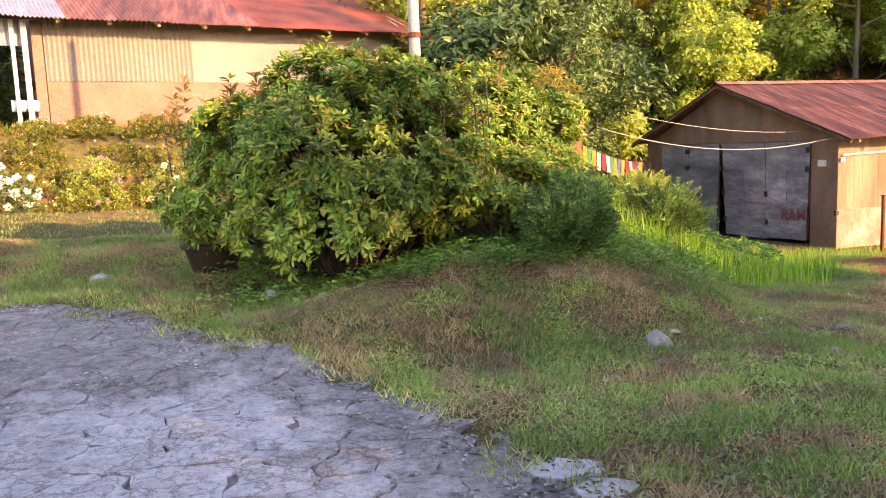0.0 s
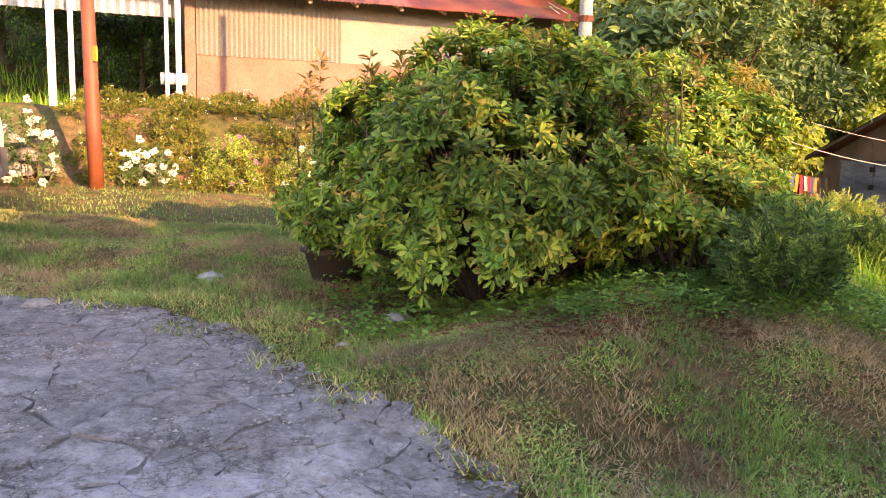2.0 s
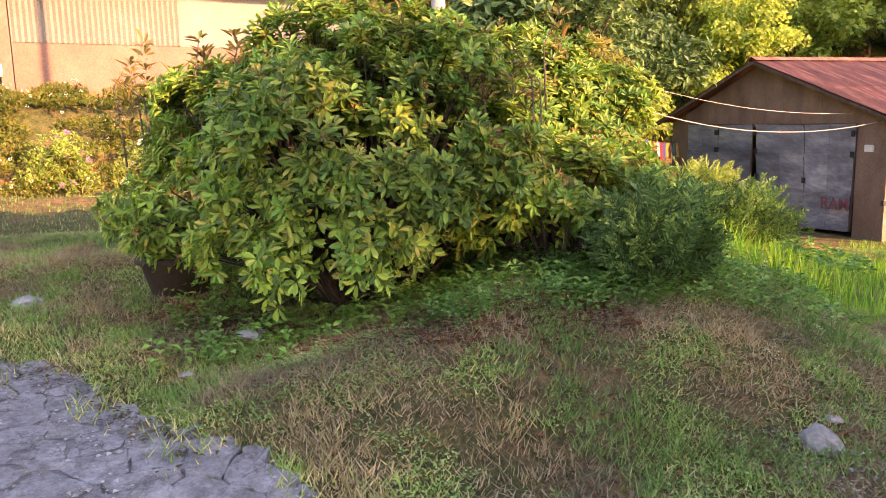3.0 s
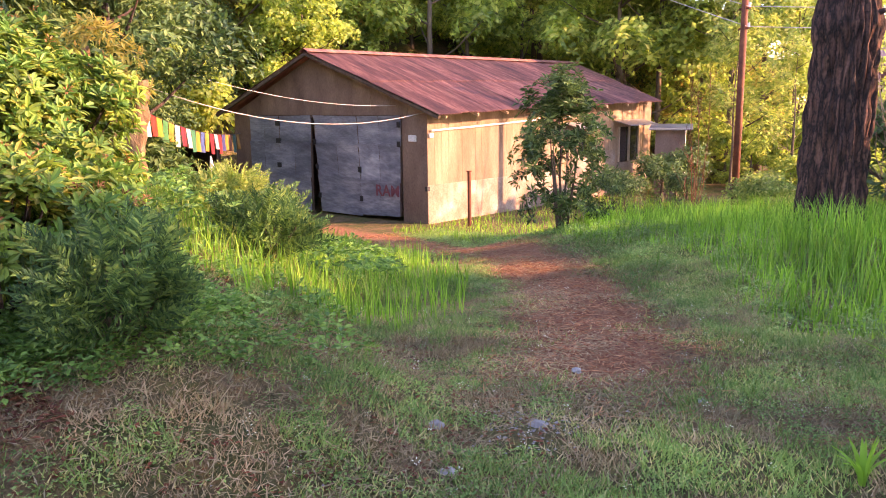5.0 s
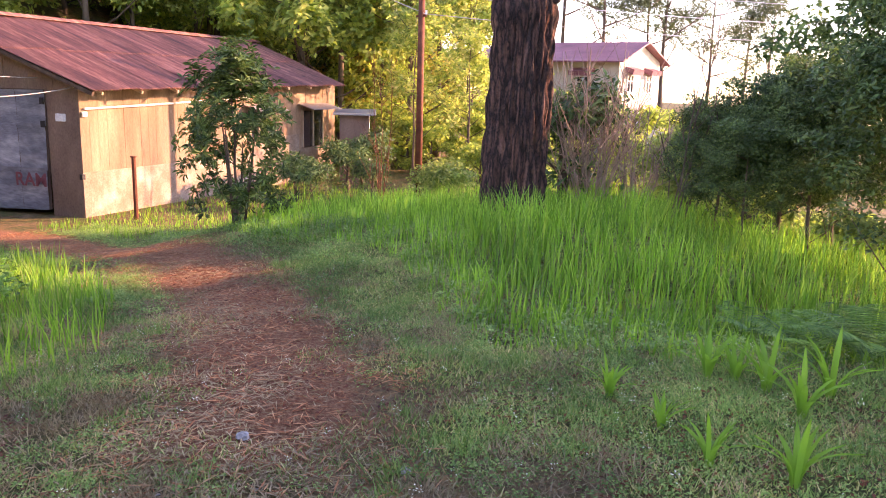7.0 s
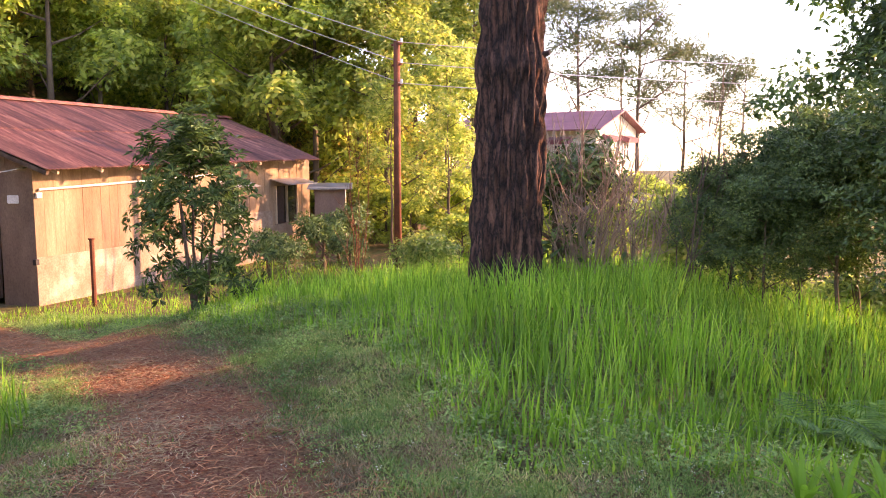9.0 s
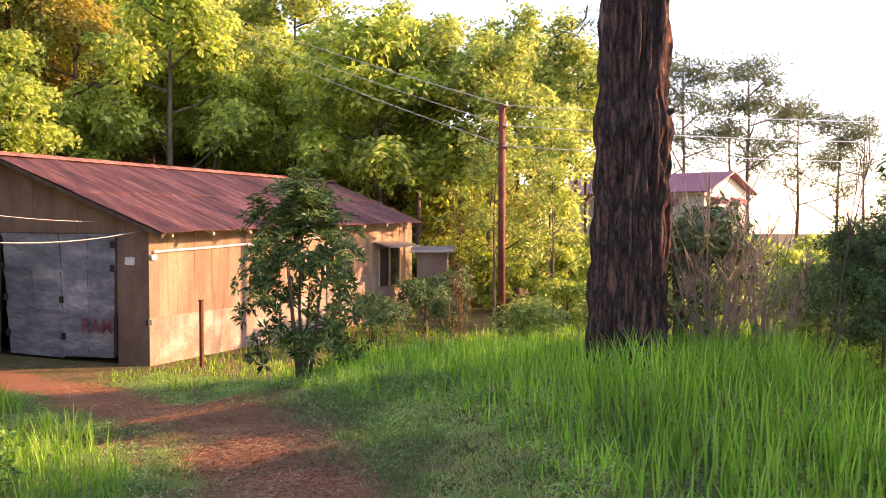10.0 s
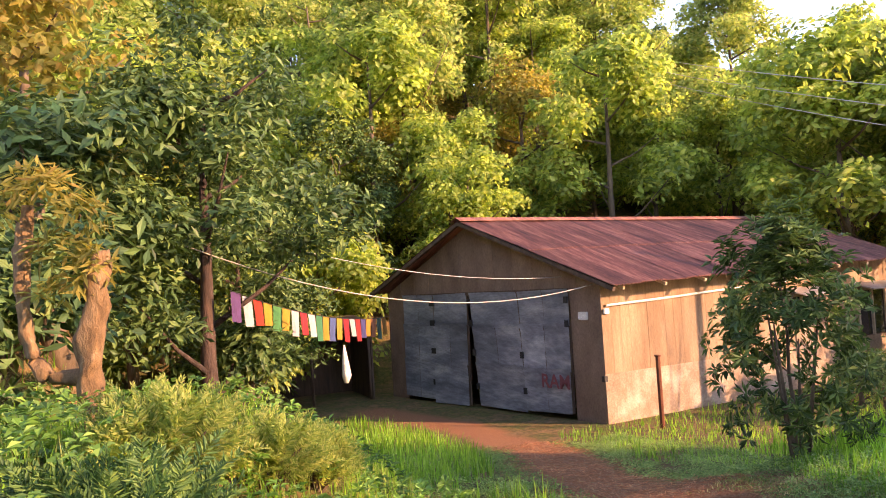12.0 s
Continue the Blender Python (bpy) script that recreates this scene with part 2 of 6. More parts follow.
L_GOLD = leafy("ochre green leaf", ((0.173, 0.17, 0.0525), (0.273, 0.262, 0.075), (0.372, 0.328, 0.09), (0.322, 0.223, 0.075)), 0.55, 0.58)
L_CONIFER = leafy("juniper spray", ((0.0362, 0.087, 0.0362), (0.0653, 0.145, 0.0522), (0.116, 0.225, 0.0725), (0.203, 0.319, 0.087)), 0.6, 0.25)
L_PINE = leafy("pine needle", ((0.06, 0.085, 0.05), (0.1, 0.13, 0.075), (0.14, 0.17, 0.09)), 0.6, 0.3)
L_GRASS = leafy("tall fresh grass", ((0.0965, 0.232, 0.0264), (0.151, 0.355, 0.0396), (0.234, 0.465, 0.0594), (0.331, 0.519, 0.0924)), 0.5, 0.45)
L_LAWN = leafy("short lawn grass", ((0.092, 0.18, 0.0495), (0.161, 0.264, 0.0715), (0.23, 0.336, 0.099), (0.345, 0.36, 0.132), (0.517, 0.444, 0.22), (0.644, 0.552, 0.297)), 0.6, 0.3)
L_DRY = leafy("dry grass", ((0.209, 0.133, 0.081), (0.343, 0.237, 0.148), (0.476, 0.362, 0.237), (0.209, 0.199, 0.0952)), 0.8, 0.2)
L_NEEDLE = leafy("fallen brown needle", ((0.221, 0.0788, 0.0403), (0.376, 0.142, 0.0648), (0.513, 0.221, 0.108), (0.615, 0.331, 0.173)), 0.8, 0.1)
L_WEED = leafy("herb leaf", ((0.0735, 0.169, 0.0396), (0.118, 0.262, 0.0528), (0.176, 0.354, 0.0726), (0.265, 0.416, 0.106)), 0.5, 0.3)
L_LAWN_HERB = leafy("small turf herb", ((0.091, 0.182, 0.054), (0.156, 0.28, 0.078), (0.234, 0.378, 0.108), (0.325, 0.42, 0.144)), 0.6, 0.25)
L_MOSS = leafy("dark moss", ((0.05, 0.045, 0.02), (0.09, 0.075, 0.035), (0.14, 0.09, 0.05)), 0.9, 0.1)
L_SPENT = leafy("spent flower head", ((0.2, 0.09, 0.04), (0.32, 0.15, 0.06), (0.4, 0.22, 0.1)), 0.8, 0.1)
L_BRONZE = leafy("bronze young leaf", ((0.1, 0.1, 0.035), (0.17, 0.13, 0.05), (0.24, 0.15, 0.06), (0.14, 0.18, 0.05)), 0.5, 0.3)
L_HEDGE = leafy("flowering hedge leaf", ((0.0522, 0.0978, 0.017), (0.095, 0.138, 0.022), (0.142, 0.172, 0.03), (0.199, 0.172, 0.04), (0.237, 0.218, 0.07)), 0.6, 0.35)
L_TWIG = leafy("dry bare twig", ((0.24, 0.165, 0.135), (0.36, 0.255, 0.21), (0.48, 0.36, 0.3)), 0.8, 0.0)
L_PETAL = leafy("white petal", ((0.7, 0.68, 0.6), (0.8, 0.79, 0.74), (0.85, 0.84, 0.8)), 0.6, 0.3)
L_PURPLE = leafy("mauve petal", ((0.3, 0.14, 0.28), (0.42, 0.22, 0.36)), 0.6, 0.3)
L_RED = leafy("crimson petal", ((0.3, 0.01, 0.02), (0.42, 0.03, 0.04)), 0.6, 0.3)
L_LITTER = leafy("fallen rust leaf", ((0.1, 0.03, 0.018), (0.2, 0.06, 0.03), (0.28, 0.11, 0.05)), 0.7, 0.1)


# ---- ground shape ----
def ease(a, b, v):
    t = np.clip((np.asarray(v, float) - a) / (b - a), 0, 1)
    return t * t * (3 - 2 * t)


def ground(x, y):
    """Height of the ground: a yard that falls to the shed, a planted bank, the house terrace and the wooded hill."""
    x, y = np.asarray(x, float), np.asarray(y, float)
    s = np.maximum(0, x - y)
    z = 2.55 * (1 - np.exp(-(s / 22) ** 1.6))
    z = z + 0.085 * np.clip(15.5 - x, 0, 12) * ease(-12, -18, y) * ease(-4, 6, x)
    u = (x - 14.6) * -0.51 + (y + 15.2) * -0.86
    bank = ease(-1.7, 0.3, u) * ease(15.4, 13.9, x) * (1 - ease(1.2, 2.8, u) * ease(10.5, 12, x)) * ease(4, 7.5, x)
    z = z + np.maximum(0, 2.55 - z) * bank
    z = z + 0.5 * ease(6.5, 10, x) * ease(-9, -5, y) * ease(6, 0, y)
    z = z - 0.5 * ease(14.5, 17.2, x) * ease(-9.4, -7, y) - 1.1 * ease(17, 20.5, x) * ease(-9.5, -6, y)
    z = z - 0.16 * np.clip(y + 4, 0, 30) * ease(14, 19, x)
    d = (x - 1.97) * 0.96 + (y + 21.4) * 0.27
    z = z + (4.12 - z) * ease(3.3, 1.3, d) * ease(-10.0, -12.5, y)
    back_slope = np.clip(-d - 4.5, 0, 12) * ease(-18, -22, y)
    z = z + 0.5 * back_slope
    w = np.minimum(-0.9 * x + 0.3 * y - 11.0, (6 - x - 0.42 * (y - 8)) / 1.08 - 6.0)
    z = z + 0.6 * np.clip(w, 0, 45) * ease(-22, -13, y)
    z = z - 0.05 * np.clip(y - 20, 0, 60) * ease(-4, 6, x + 0.42 * (y - 8))
    return z


def gz(x, y):
    return float(ground(x, y))


# ---- mesh tools ----
def mesh_of(name, verts, faces, material, smooth=False):
    me = bpy.data.meshes.new(name)
    me.from_pydata([tuple(v) for v in verts], [], [tuple(f) for f in faces])
    me.materials.append(material)
    if smooth:
        me.polygons.foreach_set("use_smooth", [True] * len(me.polygons))
    me.update()
    return me


def hang(ob, parent, label=""):
    if parent is not None:
        ob.parent = parent
    if label:
        ob["label"] = label
    return ob


def part(name, bm, material, parent, label="", smooth=False):
    me = bpy.data.meshes.new(name)
    bm.to_mesh(me)
    bm.free()
    me.materials.append(material)
    if smooth:
        me.polygons.foreach_set("use_smooth", [True] * len(me.polygons))
    return hang(new(name, me), parent, label)


def part_np(name, verts, faces, material, parent, label="", smooth=False):
    return hang(new(name, mesh_of(name, verts, faces, material, smooth)), parent, label)


def thing(name, x, y, z, label, category, group="", kind="", rz=0):
    ob = new(name)
    ob.matrix_world = pose(x, y, z, 0, 0, rz)
    return tagged(ob, label, category, group, kind)


def box(size, centre=(0, 0, 0), turn=(0, 0, 0), bevel=0.0, bm=None):
    own = bm is None
    bm = bm or bmesh.new()
    m = pose(*centre, *turn) @ Matrix.Diagonal((*size, 1))
    geo = bmesh.ops.create_cube(bm, size=1.0, matrix=m)
    if bevel and own:
        bmesh.ops.bevel(bm, geom=bm.edges[:], offset=bevel, segments=2, affect="EDGES")
    return bm


def tube(points, radii, sides=8, closed=True):
    """Verts and faces of a round limb along points."""
    pts = [Vector(p) for p in points]
    verts, faces = [], []
    for i, p in enumerate(pts):
        d = (pts[min(i + 1, len(pts) - 1)] - pts[max(i - 1, 0)]).normalized()
        a = d.orthogonal().normalized() if abs(d.z) < 0.9 else d.cross(Vector((0, 1, 0))).normalized()
        b = d.cross(a)
        r = radii[i] if not isinstance(radii, (int, float)) else radii
        for k in range(sides):
            w = 2 * math.pi * k / sides
            verts.append(p + (a * math.cos(w) + b * math.sin(w)) * r)
    for i in range(len(pts) - 1):
        for k in range(sides):
            n = (k + 1) % sides
            faces.append((i * sides + k, i * sides + n, (i + 1) * sides + n, (i + 1) * sides + k))
    if closed:
        faces.append(tuple(range(sides))[::-1])
        faces.append(tuple((len(pts) - 1) * sides + k for k in range(sides)))
    return verts, faces


def merge(chunks):
    V, F, o = [], [], 0
    for v, f in chunks:
        V += list(v)
        F += [tuple(i + o for i in q) for q in f]
        o += len(v)
    return V, F


def leaves(pos, along, up, length, width, fold=0.25, droop=0.0):
    """Folded pointed leaves, one closed outline each: base, two sides, tip."""
    along = along / np.linalg.norm(along, axis=1, keepdims=True)
    side = np.cross(along, up)
    side /= np.linalg.norm(side, axis=1, keepdims=True) + 1e-9
    nrm = np.cross(side, along)
    L, W = length[:, None], width[:, None]
    mid = pos + along * L * 0.55
    v = np.stack([pos, mid + side * W * 0.5 + nrm * W * fold, pos + along * L - nrm * L * droop, mid - side * W * 0.5 + nrm * W * fold], 1)
    n = len(pos)
    f = np.arange(n * 4).reshape(n, 4)
    return v.reshape(-1, 3), f


def unit(rng, n):
    v = rng.normal(size=(n, 3))
    return v / np.linalg.norm(v, axis=1, keepdims=True)


def whorls(rng, centres, outward, per, length, width, lift=0.35, spread=1.0, broad=False):
    """Rosettes of leaves round each twig's tip."""
    n = len(centres)
    out = outward / (np.linalg.norm(outward, axis=1, keepdims=True) + 1e-9)
    ref = np.where(np.abs(out[:, 2:3]) < 0.9, np.array([[0, 0, 1.0]]), np.array([[1.0, 0, 0]]))
    a = np.cross(out, ref)
    a /= np.linalg.norm(a, axis=1, keepdims=True)
    b = np.cross(out, a)
    P, A, U = [], [], []
    for k in range(per):
        w = 2 * math.pi * k / per + rng.uniform(-0.4, 0.4, n)
        radial = a * np.cos(w)[:, None] + b * np.sin(w)[:, None]
        P.append(centres + radial * 0.01 - out * rng.uniform(0, 0.05, n)[:, None])
        A.append(radial * spread + out * (lift + rng.uniform(-0.3, 0.4, n))[:, None] + np.array([[0, 0, -0.08]]))
        U.append(out)
    P, A, U = np.concatenate(P), np.concatenate(A), np.concatenate(U)
    m = len(P)
    shape = broad_leaves if broad else leaves
    return shape(P, A, U, length * rng.uniform(0.65, 1.15, m), width * rng.uniform(0.75, 1.2, m), 0.18, 0.12)


def clump_leaves(rng, centres, radii, per, length, width, squash=0.8):
    """Clumps of leaves lying like tiles on the skin of each clump, tips hanging."""
    c = np.repeat(centres, per, 0)
    r = np.repeat(radii, per)
    d = unit(rng, len(c))
    d[:, 2] = np.where(d[:, 2] < -0.35, -d[:, 2], d[:, 2])
    rad = rng.uniform(0.35, 1.0, len(c)) ** 0.4 * r
    p = c + d * rad[:, None] * np.array([[1, 1, squash]])
    up = d + unit(rng, len(c)) * 0.5 + np.array([[0, 0, 0.35]])
    a = np.cross(up, unit(rng, len(c))) + d * 0.3 + np.array([[0, 0, -0.2]])
    return leaves(p, a, up, length * rng.uniform(0.6, 1.3, len(c)), width * rng.uniform(0.7, 1.2, len(c)), 0.12)


def boughs(rng, n, per, reach):
    """Directions of many small clumps gathered on fewer boughs, with gaps between."""
    b = unit(rng, n)
    b[:, 2] = np.where(b[:, 2] < -0.6, -b[:, 2], b[:, 2])
    out = rng.uniform(0.62, 1.05, n)
    k = np.repeat(np.arange(n), per)
    off = unit(rng, len(k)) * reach * rng.uniform(0.2, 1.0, len(k))[:, None]
    off[:, 2] *= 0.55
    return b[k] * out[k][:, None] + off


def broad_leaves(pos, along, up, length, width, fold=0.2, droop=0.1):
    """Long elliptic leaves folded along the midrib: two joined halves each."""
    along = along / np.linalg.norm(along, axis=1, keepdims=True)
    side = np.cross(along, up)
    side /= np.linalg.norm(side, axis=1, keepdims=True) + 1e-9
    nrm = np.cross(side, along)
    L, W = length[:, None], width[:, None]
    tip = pos + along * L - nrm * L * droop
    a, b = pos + along * L * 0.3, pos + along * L * 0.72 - nrm * L * droop * 0.5
    lift = nrm * W * fold
    v = np.stack([pos, tip, a + side * W * 0.4 + lift, b + side * W * 0.5 + lift, a - side * W * 0.4 + lift, b - side * W * 0.5 + lift], 1)
    o = (np.arange(len(pos)) * 6)[:, None]
    f = np.concatenate([o + np.array([[0, 2, 3, 1]]), o + np.array([[0, 1, 5, 4]])])
    return v.reshape(-1, 3), f


# ---- ground sheet ----
def spaced(lo, hi, a, b, fine, far):
    """Lines that lie close between a and b and spread out to lo and hi."""
    mid = list(np.arange(a, b + 1e-6, fine))
    left, right, s = [], [], fine
    p = a
    while p > lo:
        s = min(s * 1.22, far)
        p -= s
        left.append(p)
    p, s = b, fine
    while p < hi:
        s = min(s * 1.22, far)
        p += s
        right.append(p)
    return np.array(left[::-1] + mid + right)


def way_distance(x, y, line):
    """Distance to a broken line."""
    best = np.full(np.shape(x), 1e9)
    for (ax, ay), (bx, by) in zip(line, line[1:]):
        l2 = (bx - ax) ** 2 + (by - ay) ** 2
        t = np.clip(((x - ax) * (bx - ax) + (y - ay) * (by - ay)) / l2, 0, 1)
        best = np.minimum(best, np.hypot(x - ax - t * (bx - ax), y - ay - t * (by - ay)))
    return best


TRACK = [(14.5, -11.9), (13.6, -10.7), (11.6, -8.5), (9.0, -6.9), (6.0, -5.6), (2.5, -3.8), (-2.0, -2.6), (-7.0, -3.2)]
YARD = [(12.75, -23.5), (12.7, -20.8), (12.95, -19.4), (13.6, -18.6), (14.15, -18.25), (15.1, -17.45), (16.2, -16.95), (17.3, -16.65), (18.6, -16.3), (20.5, -15.8), (24.0, -15.4), (24.0, -26.0), (14.0, -26.0)]


def in_yard(x, y):
    x, y = np.asarray(x, float), np.asarray(y, float)
    inside = np.zeros(x.shape, bool)
    for (ax, ay), (bx, by) in zip(YARD, YARD[1:] + YARD[:1]):
        cut = (ay > y) != (by > y)
        inside ^= cut & (x < (bx - ax) * (y - ay) / (by - ay + 1e-12) + ax)
    return inside


def patchy(x, y, scale, seed=0.0):
    return np.array([noise.noise((a * scale + seed, b * scale - seed, seed)) for a, b in zip(np.ravel(x), np.ravel(y))]).reshape(np.shape(x))


gx = spaced(-400, 400, 4.5, 21.5, 0.16, 40)
gy = spaced(-400, 400, -22.5, -3.5, 0.16, 40)
GX, GY = np.meshgrid(gx, gy, indexing="ij")
GZ = ground(GX, GY)
near_mask = (GX > 2) & (GX < 26) & (GY > -26) & (GY < 3)
rough_z = np.zeros(GX.shape)
rough_z[near_mask] = patchy(GX[near_mask], GY[near_mask], 1.3, 3.1) * 0.05 + patchy(GX[near_mask], GY[near_mask], 4.5, 7.7) * 0.018
yard_d = way_distance(GX, GY, YARD + YARD[:1])
GZ = GZ + np.where(in_yard(GX, GY), -0.05 * np.minimum(1, yard_d / 0.25), rough_z)
ni, nj = GX.shape
idx = np.arange(ni * nj).reshape(ni, nj)
quads = np.stack([idx[:-1, :-1], idx[1:, :-1], idx[1:, 1:], idx[:-1, 1:]], -1).reshape(-1, 4)

mt, tt, pt = shader("yard soil and turf")
att = tt.nodes.new("ShaderNodeAttribute")
att.attribute_name = "needles"
big = noise_tex(tt, 0.9, 6, 0.7)
fine = noise_tex(tt, 34, 8, 0.85)
spot = noise_tex(tt, 6, 6, 0.8)
turf = ramp(tt, big.outputs[0], ((0.38, (0.2, 0.135, 0.075)), (0.47, (0.15, 0.115, 0.055)), (0.56, (0.1, 0.11, 0.04)), (0.68, (0.17, 0.125, 0.065)))).outputs[0]
litter = ramp(tt, fine.outputs[0], ((0.32, (0.06, 0.024, 0.014)), (0.46, (0.22, 0.095, 0.05)), (0.58, (0.36, 0.19, 0.1)), (0.7, (0.5, 0.34, 0.2)))).outputs[0]
edge = tt.nodes.new("ShaderNodeMath")
edge.operation = "MULTIPLY_ADD"
tt.links.new(big.outputs[0], edge.inputs[0])
edge.inputs[1].default_value = 0.9
tt.links.new(att.outputs["Fac"], edge.inputs[2])
edge_r = ramp(tt, edge.outputs[0], ((0.75, (0, 0, 0)), (1.05, (1, 1, 1)))).outputs[0]
grain = ramp(tt, fine.outputs[0], ((0.3, (0.3, 0.3, 0.28)), (0.5, (1, 1, 1)), (0.72, (1.6, 1.55, 1.4)))).outputs[0]
mott = ramp(tt, spot.outputs[0], ((0.35, (0.5, 0.62, 0.5)), (0.5, (1, 1, 1)), (0.66, (1.6, 1.35, 1.1)))).outputs[0]
col = blend(tt, edge_r, blend(tt, 1.0, blend(tt, 1.0, turf, mott, "MULTIPLY"), grain, "MULTIPLY"), litter)
tt.links.new(col, pt.inputs["Base Color"])
pt.inputs["Roughness"].default_value = 0.95
pt.inputs["Specular IOR Level"].default_value = 0.1
bump(tt, fine.outputs[0], pt, 0.9, 0.04)
ground_ob = new("ground", mesh_of("ground", np.stack([GX, GY, GZ], -1).reshape(-1, 3), quads, mt, True))
tagged(ground_ob, "uneven yard of soil, short turf and brown pine needles", "ground", kind="structure")
at = ground_ob.data.attributes.new("needles", "FLOAT", "POINT")
track_d = way_distance(GX, GY, TRACK)
at.data.foreach_set("value", (np.clip(1.3 - track_d / 0.95, 0, 1) * 0.66).ravel().astype(np.float32))


def surf(x, y):
    """The height of the ground sheet itself, with its small unevenness."""
    x, y = np.asarray(x, float), np.asarray(y, float)
    i = np.clip(np.searchsorted(gx, x) - 1, 0, len(gx) - 2)
    j = np.clip(np.searchsorted(gy, y) - 1, 0, len(gy) - 2)
    fx, fy = (x - gx[i]) / (gx[i + 1] - gx[i]), (y - gy[j]) / (gy[j + 1] - gy[j])
    return GZ[i, j] * (1 - fx) * (1 - fy) + GZ[i + 1, j] * fx * (1 - fy) + GZ[i, j + 1] * (1 - fx) * fy + GZ[i + 1, j + 1] * fx * fy


def lie(x, y):
    """Where loose things come to lie: on the soil, or on the concrete within the yard."""
    return np.where(in_yard(x, y), ground(x, y) + 0.016, surf(x, y))


# ---- shed ----
FA = radians(8.0)
FD = Vector((-math.cos(FA), -math.sin(FA), 0))
FN = Vector((math.sin(FA), -math.cos(FA), 0))


def on_front(s, z, out=0.0):
    """A place on the shed's front: s along it from the lit corner."""
    p = FD * s + FN * out
    return Vector((p.x, p.y, z))


def slab_between(points, normal, depth):
    """A flat plate with that outline and thickness."""
    n = Vector(normal).normalized() * depth
    v = [Vector(p) for p in points] + [Vector(p) - n for p in points]
    k = len(points)
    f = [tuple(range(k)), tuple(range(2 * k - 1, k - 1, -1))] + [((i + 1) % k, i, k + i, k + (i + 1) % k) for i in range(k)]
    return v, f


shed = thing("shed", 0, 0, 0, "long brown timber shed with rusty corrugated roof and zinc doors", "shed")
LEN = 12.6
W_LEFT = 9.17
D_A, D_B = 1.0, 8.25
D_TOP = 3.3
chunks = [slab_between([on_front(0.0, -0.4), on_front(D_A, -0.4), on_front(D_A, D_TOP), on_front(0.0, D_TOP)], FN, 0.16),
          slab_between([on_front(D_B, -0.4), on_front(W_LEFT, -0.4), on_front(W_LEFT, D_TOP), on_front(D_B, D_TOP)], FN, 0.16)]
for v, f in chunks:
    part_np("door_pier", v, f, M_BROWN_WALL, shed, "plain brown plastered door pier")
AP = 4.75
n_b = 12
rise_at = lambda s: 3.36 + (5.3 - 3.36) * (s / AP if s < AP else max(0, (W_LEFT + 0.0 - s) / (W_LEFT - AP)))
for i in range(n_b):
    a, b = W_LEFT * i / n_b, W_LEFT * (i + 1) / n_b - 0.012
    pts = [on_front(a, D_TOP + 0.003), on_front(b, D_TOP + 0.003), on_front(b, rise_at(b))]
    if a < AP < b:
        pts.append(on_front(AP, rise_at(AP)))
    pts.append(on_front(a, rise_at(a)))
    part_np("gable_board", *slab_between([p + FN * (0.004 * (i % 2)) for p in pts], FN, 0.06), M_BROWN_WALL, shed)
part_np("door_beam", *slab_between([on_front(D_A, D_TOP - 0.07, 0.03), on_front(D_B, D_TOP - 0.07, 0.03), on_front(D_B, D_TOP + 0.03, 0.03), on_front(D_A, D_TOP + 0.03, 0.03)], FN, 0.12), M_DARK_WOOD, shed)
